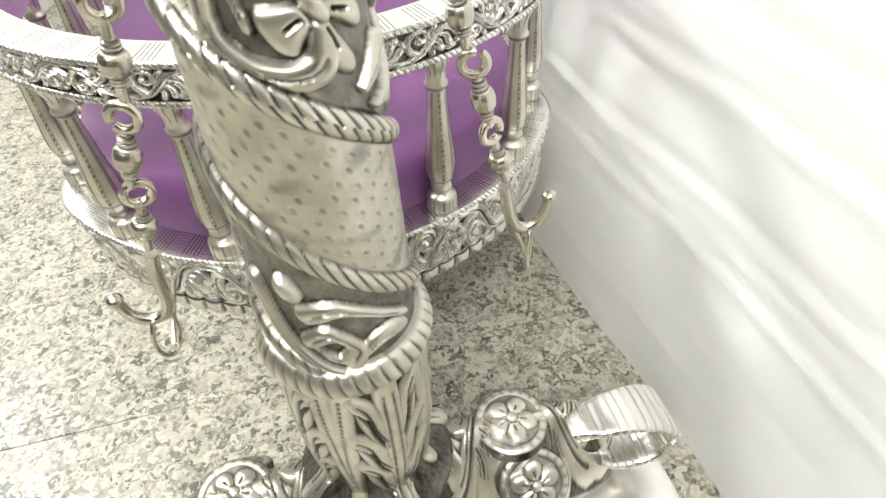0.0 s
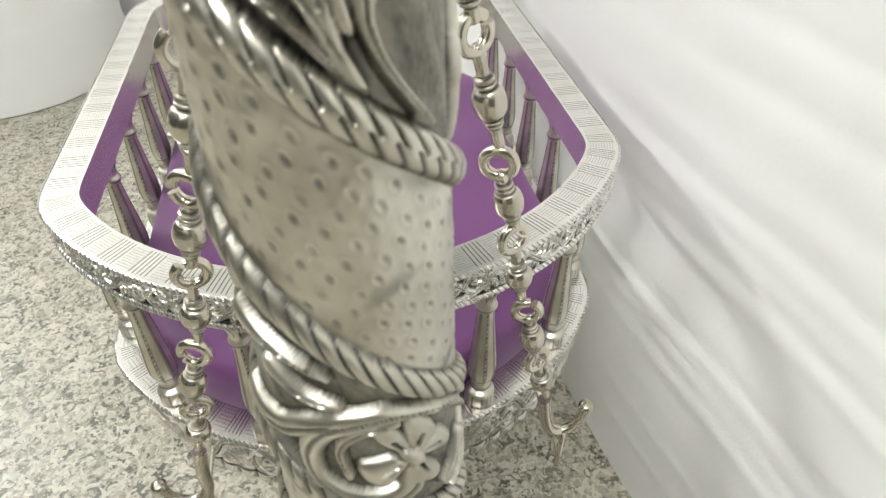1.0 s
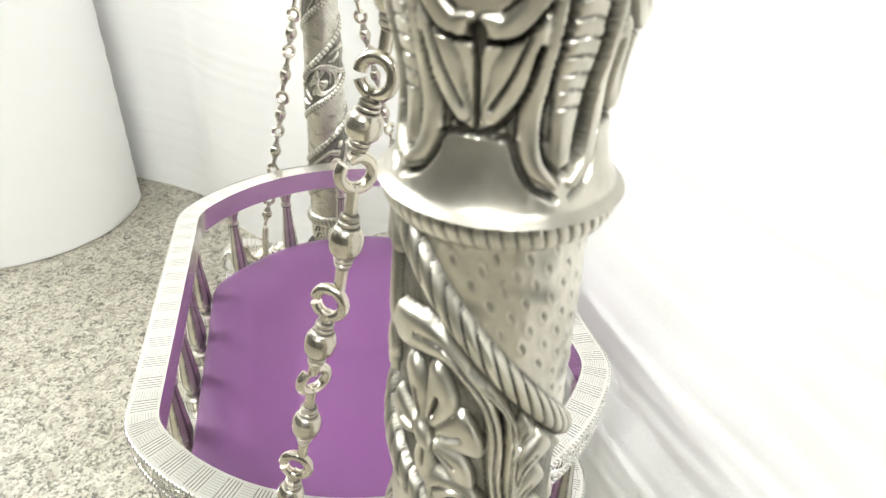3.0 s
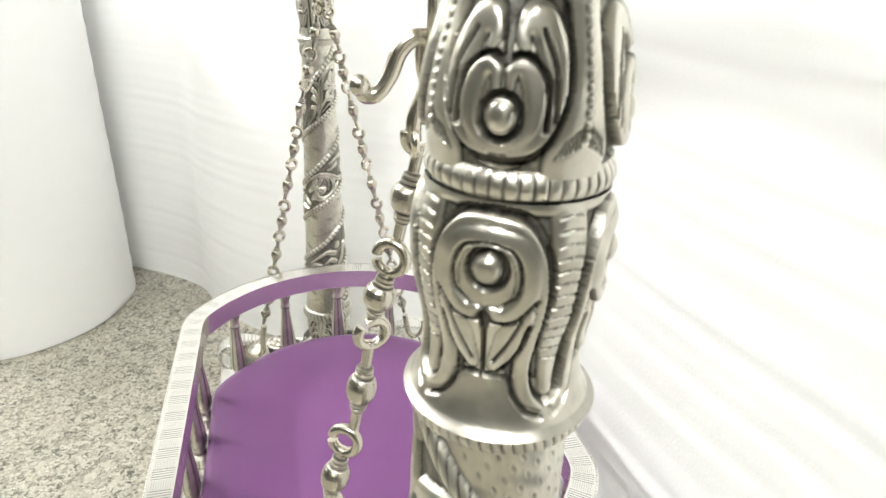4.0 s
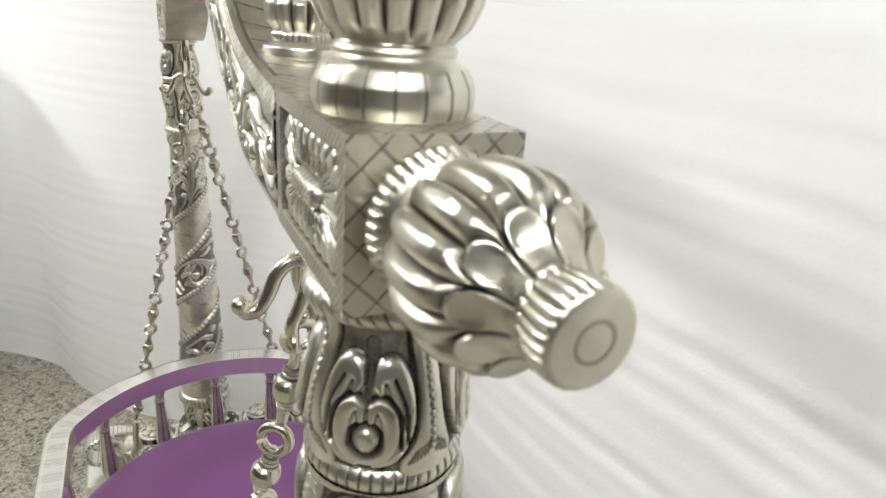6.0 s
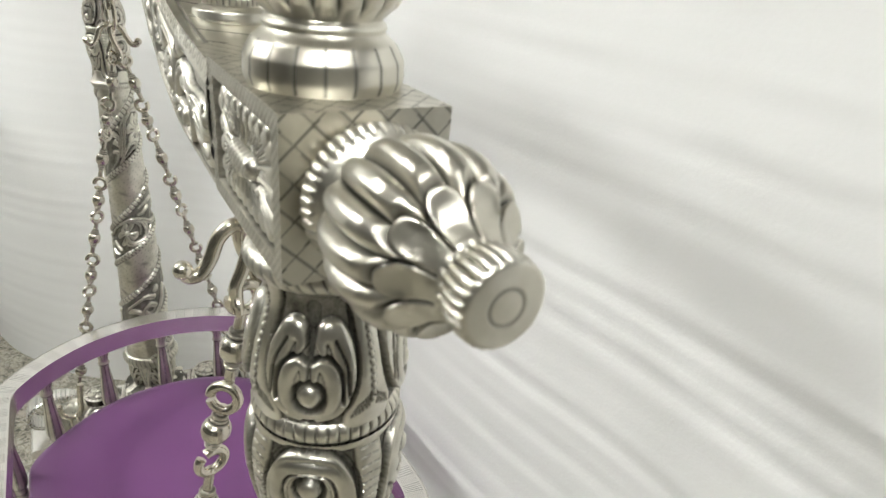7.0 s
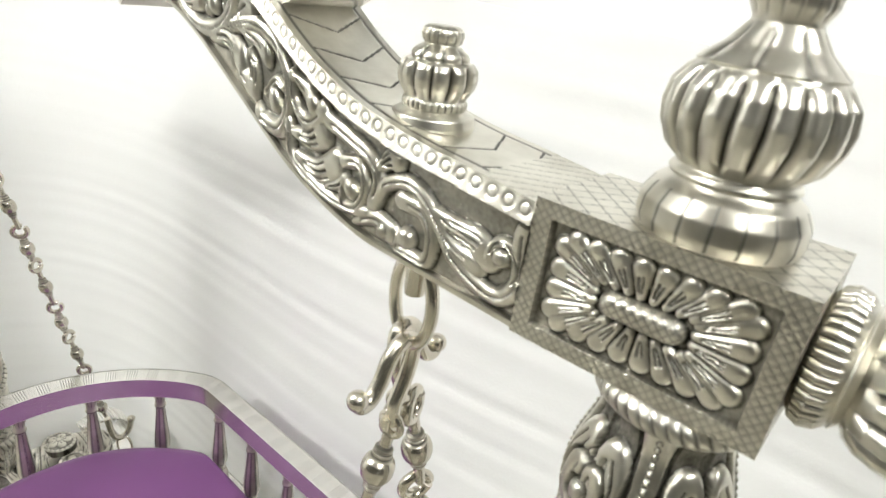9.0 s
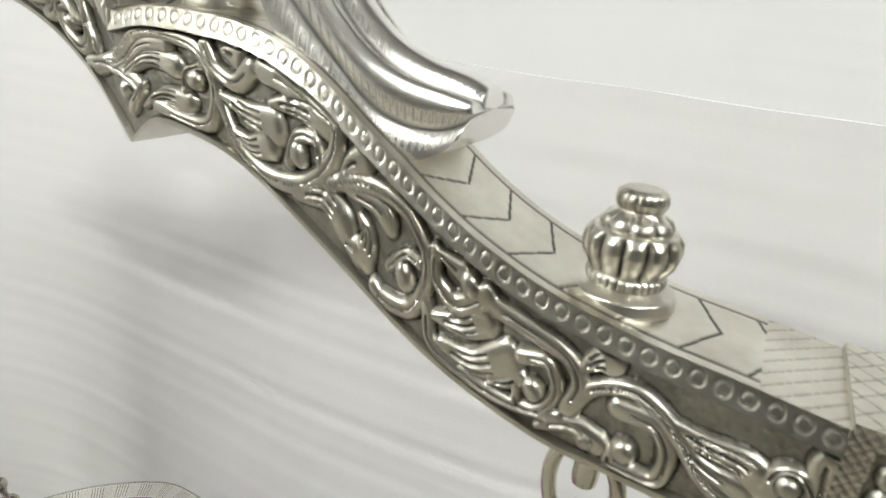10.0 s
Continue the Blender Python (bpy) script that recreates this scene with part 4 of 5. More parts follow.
def horn(xc, y0, s):
    p = spline([(0.128, 0.232), (0.141, 0.238), (0.158, 0.2395), (0.178, 0.236), (0.194, 0.225), (0.200, 0.210), (0.194, 0.195), (0.178, 0.187), (0.160, 0.189), (0.148, 0.197)], 120)
    d = np.gradient(p, axis=0)
    d /= np.linalg.norm(d, axis=1)[:, None]
    n = np.stack([-d[:, 1], d[:, 0]], 1)
    k = np.linspace(0, 1, len(p))
    half = 0.0140 - 0.005 * np.clip(1 - k * 7, 0, 1) + 0.0060 * np.sin(PI * np.clip(k * 1.15 - 0.15, 0, 1))
    thick = 0.0032 + 0.0045 * np.clip(1 - k * 7, 0, 1) + 0.0012 * np.sin(PI * k)
    sec = np.linspace(0, 2 * PI, 28, endpoint=False)
    cy, cn = np.sign(np.cos(sec)) * np.abs(np.cos(sec)) ** 0.5, np.sign(np.sin(sec)) * np.abs(np.sin(sec)) ** 0.7
    arc = np.cumsum(np.r_[0, np.linalg.norm(np.diff(p, axis=0), axis=1)])
    rows, tar = [], []
    for i in range(len(p)):
        q = p[i] + n[i] * (cn * thick[i])[:, None]
        rows.append(np.stack([xc + s * q[:, 0], y0 + cy * half[i], q[:, 1]], -1))
        tar.append(np.full(28, 0.6 * math.exp(-(((arc[i] / 0.0062) % 1.0 - 0.5) / 0.07) ** 2)))
    rows = np.array(rows)
    ends = [np.repeat(rows[e].mean(0)[None, None], 28, 1) for e in (0, -1)]
    tar = np.array(tar)
    return Build().grid(np.concatenate([ends[0], rows, ends[1]]), np.concatenate([tar[:1], tar, tar[-1:]]), cv=True)


def make_foot(x, y, s):
    u, v = np.meshgrid(np.linspace(-0.165, 0.165, 420 if s > 0 else 220), np.linspace(-1, 1, 130 if s > 0 else 70), indexing="ij")
    h, t = VINE_BASE.at(u + 0.4, (v * 0.5 + 0.5) * 0.05)
    end = np.sqrt(np.clip(1 - (np.abs(u) / 0.168) ** 6, 0, 1))
    width = 0.044 * (0.8 + 0.2 * np.cos(u * 14) ** 2) * (0.4 + 0.6 * end)
    z = 0.160 + 0.076 * np.clip(1 - np.abs(v) ** 1.7, 0, 1) ** 0.8 * (0.45 + 0.55 * end) + h * 1.1 * np.clip((1 - np.abs(v)) * 6, 0, 1)
    foot = part("foot", Build().grid(np.stack([x + u, y + v * width, z], -1), t), SILVER, stand, "carved silver foot with rosettes and curled horns")
    for a, b, c, ny, nz in ((0.091, 0.0, 0.231, 0.0, 1.0), (-0.091, 0.0, 0.231, 0.0, 1.0), (0.097, -0.030, 0.203, -1.0, 0.9), (-0.097, -0.030, 0.203, -1.0, 0.9),
                            (0.097, 0.030, 0.203, 1.0, 0.9), (-0.097, 0.030, 0.203, 1.0, 0.9)):
        part("rosette", rosette(x + a, y + b * s, c, 0.0245, 0, ny * s, nz), SILVER, foot)
    for e in (1, -1):
        part("horn", horn(x, y - 0.016 * s, e), SHEET, foot, "curled ribbed silver horn")
    part("plate", Build().box(x - 0.205, x + 0.205, y - (0.060 if s > 0 else 0.022), y + (0.022 if s > 0 else 0.060), 0.146, 0.162, 0.003), SHEET, foot)
    leg = [(0.016, 0.0), (0.020, 0.006), (0.019, 0.016), (0.011, 0.022), (0.010, 0.04), (0.017, 0.075), (0.018, 0.100), (0.012, 0.128), (0.020, 0.140), (0.020, 0.146)]
    for a in (-0.17, 0.17):
        for b in (-0.039, 0.001):
            part("leg", Build().lathe(spline(leg, 40), 24, None, Matrix.Translation((x + a, y + b * s, 0))), SILVER, foot)


make_foot(PX, 0.0, 1)
make_foot(0.002, FAR, -1)

# the beam: half of its outline, mirrored about the middle
LOW = np.concatenate([spline([(0.049, 0.909), (0.085, 0.9105), (0.100, 0.9115), (0.120, 0.9130), (0.143, 0.9190), (0.168, 0.9295), (0.195, 0.9460), (0.222, 0.9625), (0.244, 0.9740), (0.263, 0.9790), (0.286, 0.9805), (0.301, 0.9700)], 90),
                      spline([(0.302, 0.971), (0.322, 0.993), (0.348, 1.009), (0.385, 1.019), (MIDY, 1.024)], 40)])
TOP = np.concatenate([spline([(0.049, 0.9515), (0.075, 0.9545), (0.091, 0.956), (0.108, 0.9585), (0.128, 0.963), (0.149, 0.971), (0.165, 0.9795), (0.178, 0.988), (0.192, 0.997), (0.208, 1.008), (0.222, 1.015), (0.241, 1.0205), (0.265, 1.0225), (0.290, 1.022), (0.308, 1.018)], 90),
                      spline([(0.309, 1.020), (0.318, 1.032), (0.335, 1.043), (0.37, 1.054), (0.40, 1.060), (MIDY, 1.062)], 40)])
BX, BW = 0.002, 0.0208


def low(y):
    y = np.where(y > MIDY, 2 * MIDY - y, y)
    return np.interp(y, LOW[:, 0], LOW[:, 1])


def high(y):
    y = np.where(y > MIDY, 2 * MIDY - y, y)
    return np.interp(y, TOP[:, 0], TOP[:, 1])


ys = np.concatenate([np.linspace(0.049, MIDY, 980), np.linspace(MIDY, FAR - 0.049, 220)[1:]])
zl, zh = low(ys), high(ys)
mid = (zl + zh) / 2
arc = np.concatenate([[0], np.cumsum(np.hypot(np.diff(ys), np.diff(mid)))])
beam = Build()
v = np.linspace(0, 1, 104)
Yb, V = np.meshgrid(ys, v, indexing="ij")
ZL, ZH, S = np.repeat(zl[:, None], 104, 1), np.repeat(zh[:, None], 104, 1), np.repeat(arc[:, None], 104, 1)
Zb = ZL + (ZH - ZL) * V
up, dn = ZH - Zb, Zb - ZL
panel = np.clip((dn - 0.0022) / np.maximum(ZH - ZL - 0.0105, 1e-4), 0, 1)
h, t = BEAM_SIDE.at(np.minimum(S, arc[-1] - S), panel * 0.034)
inner = np.clip((dn - 0.0022) / 0.001, 0, 1) * np.clip((up - 0.0080) / 0.001, 0, 1)
ringd = np.abs(np.hypot((S / 0.0064 % 1.0 - 0.5) * 0.0064, up - 0.0038) - 0.0019)
bead = np.exp(-(ringd / 0.0004) ** 2)
h = np.where(inner > 0, h * inner, 0.0024 + (0.35 * (up - 0.0040) - 0.0003 * bead) * (up < 0.0078))
t = np.where(inner > 0.5, t, np.where(up < 0.0075, 0.30 * bead, 0.0)) + 0.6 * np.exp(-((up - 0.0082) / 0.0007) ** 2) + 0.5 * np.exp(-((dn - 0.0024) / 0.0006) ** 2)
for s in (-1, 1):
    beam.grid(np.stack([BX + s * (BW + h), Yb, Zb], -1), t)
w = np.linspace(-1, 1, 61)
Yt, W = np.meshgrid(ys, w, indexing="ij")
St = np.repeat(arc[:, None], 61, 1)
chev = np.abs(((St + 0.011 * (1 - np.abs(W))) / 0.0175) % 1.0 - 0.5)
tt = 0.85 * (chev < 0.032) * (np.abs(W) < 0.8) + 0.7 * (np.abs(np.abs(W) - 0.82) < 0.022)
tt = tt * (np.minimum(Yt, FAR - Yt) > 0.07) + 0.5 * (np.abs(((St + W * 0.02) / 0.006) % 1.0 - 0.5) < 0.05) * (np.minimum(Yt, FAR - Yt) < 0.07)
beam.grid(np.stack([BX + W * (BW + 0.0024), Yt, np.repeat(zh[:, None], 61, 1) - 0.0002 * (tt > 0)], -1), tt)
beam.grid(np.stack([BX + W[:, ::6] * (BW + 0.0024), Yt[:, ::6], np.repeat(zl[:, None], 11, 1)], -1))
beam = part("beam", beam, SILVER, stand, "curved silver beam chased with leaf scrolls")


# square blocks over the posts
def make_block(y0, y1, face, nu, nv):
    """face: the side of the block, -1 or 1 along y, that the end knob sits on."""
    b = Build()
    U, V = np.meshgrid(np.linspace(0, 0.076, nu), np.linspace(0, 0.045, nv), indexing="ij")
    h, t = PANEL.at(U, V)
    for s in (-1, 1):
        b.grid(np.stack([BX + s * (BW + h), y0 + U * (y1 - y0) / 0.076, 0.908 + V * (0.9535 - 0.908) / 0.045], -1), t)
    e = BW + 0.0026
    yf = y0 if face < 0 else y1
    yo = y1 if face < 0 else y0
    A, B = np.meshgrid(np.linspace(-e, e, 90), np.linspace(0.908, 0.9535, 90), indexing="ij")
    line = np.minimum(np.abs(((A + B) / 0.0098) % 1.0 - 0.5), np.abs(((A - B) / 0.0098) % 1.0 - 0.5))
    b.grid(np.stack([BX + A, np.full_like(A, yf), B], -1), 0.7 * (line < 0.045))
    b.grid(np.stack([BX + A, np.full_like(A, yo), B], -1))
    A, B = np.meshgrid(np.linspace(-e, e, 90), np.linspace(y0, y1, 130), indexing="ij")
    line = np.minimum(np.abs(((A + B) / 0.0085) % 1.0 - 0.5), np.abs(((A - B) / 0.0085) % 1.0 - 0.5))
    b.grid(np.stack([BX + A, B, np.full_like(A, 0.9535)], -1), 0.6 * (line < 0.04))
    b.grid(np.stack([BX + A[::10, ::10], B[::10, ::10], np.full_like(A[::10, ::10], 0.908)], -1))
    return part("block", b, SILVER, beam, "square silver block with a petalled panel")


make_block(-0.027, 0.049, -1, 190, 112)
make_block(FAR - 0.049, FAR + 0.027, 1, 80, 48)


def gadroons(count, z0, z1, deep, tarnish=0.85):
    def mod(a, r, z):
        q = np.clip((z - z0) / (z1 - z0), 0, 1)
        inside = np.clip(np.sin(PI * q) * 2.2, 0, 1) * ((z > z0) & (z < z1))
        lobe = np.abs(np.sin(a * count / 2))
        return r * (1 - deep * inside * (1 - lobe) ** 1.7), tarnish * inside * np.clip(1.15 - lobe * 2.6, 0, 1)
    return mod


def scribed(count, z0, z1):
    """Thin upright lines round a plain moulding."""
    def mod(a, r, z):
        off = np.abs((a * count / (2 * PI)) % 1.0 - 0.5) * 2 * PI / count * r
        return r, 0.85 * np.exp(-(off / 0.00045) ** 2) * ((z > z0) & (z < z1))
    return mod


def both(*mods):
    def mod(a, r, z):
        tar = np.zeros_like(r)
        for f in mods:
            r, t = f(a, r, z)
            tar = np.maximum(tar, t)
        return r, tar
    return mod


KNOB = [(0.0160, 0.0), (0.0188, 0.0015), (0.0200, 0.0045), (0.0190, 0.0080), (0.0168, 0.0100), (0.0172, 0.0108), (0.0160, 0.0118), (0.0150, 0.0126), (0.0178, 0.0142), (0.0203, 0.0174), (0.0219, 0.0222),
        (0.0226, 0.0265), (0.0227, 0.0305), (0.0223, 0.0345), (0.0213, 0.0378), (0.0197, 0.0405), (0.0175, 0.0430), (0.0150, 0.0454), (0.0125, 0.0480), (0.0104, 0.0508),
        (0.0093, 0.0530), (0.0099, 0.0555), (0.0101, 0.0590), (0.0097, 0.0616), (0.0088, 0.0624), (0.0044, 0.0626), (0.0041, 0.06245), (0.0036, 0.0626), (0.0015, 0.0627)]
BIGFIN = [(0.0215, 0.0), (0.0225, 0.003), (0.0222, 0.008), (0.0200, 0.012), (0.0172, 0.0140), (0.0165, 0.0150), (0.0172, 0.0160), (0.0168, 0.0172), (0.0156, 0.0180), (0.0165, 0.0190), (0.0200, 0.0220),
          (0.0228, 0.0280), (0.0235, 0.0330), (0.0226, 0.0385), (0.0196, 0.0425), (0.0178, 0.0438), (0.0182, 0.0446), (0.0165, 0.0462), (0.0125, 0.0495), (0.0098, 0.0530), (0.0082, 0.0550),
          (0.0085, 0.0560), (0.0100, 0.0590), (0.0103, 0.0620), (0.0092, 0.0650), (0.0060, 0.0672), (0.0020, 0.0680)]
SMALLFIN = [(0.0152, 0.0), (0.0160, 0.0025), (0.0152, 0.0060), (0.0126, 0.0072), (0.0112, 0.0080), (0.0118, 0.0088), (0.0120, 0.0110), (0.0110, 0.0118), (0.0118, 0.0132), (0.0138, 0.0165), (0.0145, 0.0200),
            (0.0141, 0.0235), (0.0124, 0.0258), (0.0104, 0.0264), (0.0108, 0.0275), (0.0098, 0.0295), (0.0074, 0.0312), (0.0062, 0.0320), (0.0072, 0.0332), (0.0077, 0.0352), (0.0072, 0.0374), (0.0055, 0.0387), (0.0015, 0.0390)]


def dense(profile, n):
    p = np.array(profile)
    s = np.concatenate([[0], np.cumsum(np.linalg.norm(np.diff(p, axis=0), axis=1))])
    q = np.linspace(0, s[-1], n)
    return np.stack([np.interp(q, s, p[:, 0]), np.interp(q, s, p[:, 1])], 1)


def knob_tip(a):
    """Where the calyx leaves end on the melon."""
    w = np.abs(((a * 10 / (2 * PI) + 0.5) % 1.0) - 0.5) * 2
    return w, 0.0422 + 0.0050 * w ** 3.0


def melon(a, r, z):
    """Plump ribs up to the calyx."""
    w, tip = knob_tip(a)
    q = np.clip((z - 0.0124) / (0.056 - 0.0124), 0, 1)
    inside = np.clip(np.sin(PI * q) * 2.6, 0, 1) * (z > 0.0124) * np.clip((tip + 0.001 - z) / 0.001, 0, 1)
    lobe = np.abs(np.sin(a * 15 / 2))
    return r * (1 - 0.18 * inside * (1 - lobe) ** 1.6), 0.95 * inside * np.clip(1.1 - lobe * 3.4, 0, 1)


def calyx(a, r, z):
    """Ten short spoon-shaped leaves that clasp the melon from its outer end."""
    w, tip = knob_tip(a)
    on = (z > tip) & (z < 0.0520)
    line = np.exp(-((z - tip + 0.0006) / 0.0010) ** 2)
    k = np.clip((z - tip) / 0.0090, 0, 1)
    lip = np.exp(-((k - 0.16) / 0.14) ** 2) * np.sqrt(np.clip(1 - (w * 0.97) ** 2, 0, 1))
    spoon = np.exp(-((k - 0.62) / 0.28) ** 2) * np.clip(1 - (w / 0.75) ** 2, 0, 1)
    groove = np.exp(-((1 - w) / 0.12) ** 2) * on
    r = r + on * (0.0002 + 0.0012 * lip - 0.0005 * spoon) - groove * 0.0013 - line * 0.0016
    return r, np.clip(0.95 * line + 0.9 * groove, 0, 1)


def face_ring(a, r, z):
    """A scribed ring on the flat end."""
    return r, 0.55 * np.exp(-((r - 0.0039) / 0.0004) ** 2) * (z > 0.0618)


knob_mod = both(face_ring, gadroons(40, 0.0, 0.0092, 0.05, 0.7), melon, calyx, gadroons(24, 0.0520, 0.0622, 0.10, 0.6))
part("end_knob", Build().lathe(dense(KNOB, 220), 320, knob_mod, pose(BX, -0.027, 0.932, 90, 0, 0)), SILVER, beam, "ribbed silver melon knob with a flat end")
part("end_knob", Build().lathe(dense(KNOB, 90), 112, knob_mod, pose(BX, FAR + 0.027, 0.932, -90, 0, 0)), SILVER, beam, "ribbed silver melon knob with a flat end")
fin_mod = both(gadroons(18, 0.0185, 0.0440, 0.12), gadroons(8, 0.0440, 0.0545, 0.09, 0.7), scribed(18, 0.0004, 0.0125), gadroons(16, 0.0556, 0.067, 0.05, 0.4))
small_mod = both(gadroons(12, 0.0118, 0.0259, 0.15), gadroons(30, 0.0082, 0.0118, 0.06, 0.8), gadroons(8, 0.0259, 0.0316, 0.09, 0.7), gadroons(14, 0.0318, 0.0388, 0.05, 0.5))
for y in (0.005, FAR - 0.005):
    part("finial", Build().lathe(dense(BIGFIN, 120), 180, fin_mod, Matrix.Translation((BX, y, 0.9535))), SILVER, beam, "large ribbed silver finial")
for y in (0.111, FAR - 0.111):
    part("finial", Build().lathe(dense(SMALLFIN, 90), 144, small_mod, Matrix.Translation((BX, y, 0.9555)) @ Matrix.Diagonal((1.0, 1.0, 0.92, 1))), SILVER, beam, "small ribbed silver finial")
for y in (0.272, FAR - 0.272):
    part("finial", Build().lathe(dense(SMALLFIN, 70), 96, small_mod, Matrix.Translation((BX, y, 1.0210)) @ Matrix.Diagonal((1.0, 1.0, 0.92, 1))), SILVER, beam, "small ribbed silver finial")


# the crest: a fluted leaf that rises from the beam and curls out at its foot
def crest(mirror):
    n = 150
    upper = spline([(0.1680, 1.0030), (0.1695, 1.0080), (0.1770, 1.0108), (0.1920, 1.0138), (0.2070, 1.0205), (0.2225, 1.0345), (0.2385, 1.0580), (0.2555, 1.0850), (0.2775, 1.1050)], n)
    lower = spline([(0.1680, 1.0000), (0.1720, 0.9925), (0.1820, 0.9860), (0.1930, 0.9845), (0.2030, 0.9880), (0.2175, 0.9990), (0.2415, 1.0180), (0.2635, 1.0600), (0.2855, 1.0930)], n)
    upper, lower = upper + (-0.008, 0.003), lower + (-0.008, 0.003)
    th = np.linspace(-1, 1, 160) * PI / 2
    k = np.linspace(0, 1, n)
    rows, tar = [], []
    for i in range(n):
        ease = min(1, k[i] * 9)
        ridge = np.abs(np.cos(th * 3.5)) ** 0.8
        d = upper[i] - lower[i]
        half = 0.0195 * (0.90 + 0.10 * ease)
        grow = 1 - 0.20 * (1 - ridge)
        x = half * np.sign(np.sin(th)) * np.abs(np.sin(th)) ** 0.75 * grow
        e = np.cos(th).clip(0, 1) ** 0.55 * grow
        rows.append(np.stack([BX + x, lower[i, 0] + d[0] * e, lower[i, 1] + d[1] * e], -1))
        g = np.exp(-(ridge / 0.24) ** 2) * 0.75
        tick = 0.5 * ((i % 4) == 0) * (np.abs(ridge - 0.50) < 0.20)
        tar.append(np.maximum(g, tick))
    rows, tar = np.array(rows), np.array(tar)
    if mirror:
        rows[..., 1] = FAR - rows[..., 1]
    ends = [np.repeat(rows[e].mean(0)[None, None], 160, 1) for e in (0, -1)]
    return Build().grid(np.concatenate([ends[0], rows, ends[1]]), np.concatenate([tar[:1], tar, tar[-1:]]), cv=True)


for far in (False, True):
    part("crest_scroll", crest(far), SHEET, beam, "fluted silver scroll curling out over the beam")

# ---- the cradle ----
CX, CY, HW, HL, AR = 0.008, 0.428, 0.2075, 0.303, 0.235


def plan(n):
    """The cradle's plan: bowed ends and straight sides with eased corners, evenly stepped, with its outward normals and length."""
    al = math.asin(HW / AR)
    b = np.linspace(-al, al, 900)
    near = np.stack([AR * np.sin(b), -HL + AR - AR * np.cos(b)], 1)
    p = np.concatenate([near, -near])
    p = np.concatenate([p, p[:1]])
    s = np.concatenate([[0], np.cumsum(np.linalg.norm(np.diff(p, axis=0), axis=1))])
    q = np.linspace(0, s[-1], n, endpoint=False)
    p = np.stack([np.interp(q, s, p[:, k]) for k in (0, 1)], 1)
    w = max(1, int(0.016 / s[-1] * n))
    for _ in range(2):
        p = sum(np.roll(p, k, 0) for k in range(-w, w + 1)) / (2 * w + 1)
    d = np.roll(p, -1, 0) - np.roll(p, 1, 0)
    d /= np.linalg.norm(d, axis=1)[:, None]
    return p + (CX, CY), np.stack([d[:, 1], -d[:, 0]], 1), q, s[-1]


EDGE, OUTWARD, ARC, TOTAL = plan(3400)


def band(rows):
    """rows: (set-in, z) pairs, each a number or an array along the plan. Gives the grid of places."""
    return np.array([np.column_stack([EDGE - OUTWARD * np.broadcast_to(d, (len(EDGE),))[:, None], np.broadcast_to(z, (len(EDGE),))]) for d, z in rows])


cradle = thing("cradle", "oval hanging silver cradle with turned balusters and an engraved rail", "cradle", (CX, CY, 0.26))


def twisted(rows, step, skew):
    q = np.linspace(0, 1, rows)[:, None]
    return np.exp(-((((ARC[None] / step + skew * q) % 1.0) - 0.5) / 0.16) ** 2)


def edge_roll(d, z, r, step=0.0042, skew=0.9, rows=7):
    """A rope moulding along the outline."""
    a = np.linspace(-PI / 2, PI / 2, rows)
    cut = twisted(rows, step, skew)
    return band([(d - (r - 0.22 * r * cut[i]) * math.cos(a[i]), z + r * math.sin(a[i])) for i in range(rows)]), 0.75 * cut


rail = Build()
rail.grid(band([(0.0245 * q, 0.455) for q in np.linspace(0, 1, 8)]), None, cv=True, engrave=(ARC[None], np.linspace(0, 1, 8)[:, None]))
rail.grid(*edge_roll(0.0, 0.4535, 0.0020), cv=True)
q = np.linspace(0, 1, 36)
hh, tt = VINE_RAIL.at(np.repeat((ARC * 0.080 * round(TOTAL / 0.080) / TOTAL)[None], 36, 0), np.repeat(q[:, None] * 0.0195, len(ARC), 1))
rail.grid(band([(0.0028 - hh[i], 0.4310 + 0.0205 * q[i]) for i in range(36)]), tt, cv=True)
rail.grid(*edge_roll(0.0005, 0.4290, 0.0022), cv=True)
rail.grid(band([(0.0005, 0.4272), (0.0245, 0.4272), (0.0245, 0.455)]), None, cv=True)
part("rail", rail, SHEET, cradle, "engraved silver top rail with a carved outer band")

tray = Build()
O = -0.001
tray.grid(band([(O + 0.036 * q, 0.301) for q in np.linspace(0, 1, 8)]), None, cv=True, engrave=(ARC[None], np.linspace(0, 1, 8)[:, None]))
tray.grid(*edge_roll(O, 0.2995, 0.0022), cv=True)
q = np.linspace(0, 1, 46)
hh, tt = VINE_SKIRT.at(np.repeat((ARC * 0.104 * round(TOTAL / 0.104) / TOTAL)[None], 46, 0), np.repeat(q[:, None] * 0.048, len(ARC), 1))
tray.grid(band([(O + 0.0035 - hh[i] + 0.005 * (1 - q[i]), 0.2455 + 0.0520 * q[i]) for i in range(46)]), tt, cv=True)
lobe = np.abs(np.sin(PI * ARC / 0.0165))
rows, tar = [], []
for qq in np.linspace(0, 1, 14):
    rows.append((O + 0.008 - 0.0045 * np.sqrt(lobe) * math.sin(PI * (0.15 + 0.8 * qq)), 0.2465 - (0.011 + 0.006 * np.sqrt(lobe)) * qq))
    tar.append(np.clip(1 - lobe * 2.6, 0, 1) * 0.9 + 0.8 * (qq < 0.1))
tray.grid(band(rows), np.array(tar), cv=True)
tray.grid(band([(0.010, 0.2365), (0.010, 0.288), (0.06, 0.288), (0.12, 0.288), (0.185, 0.288)]), None, cv=True)
part("tray", tray, SHEET, cradle, "carved silver tray with a scalloped lower edge")

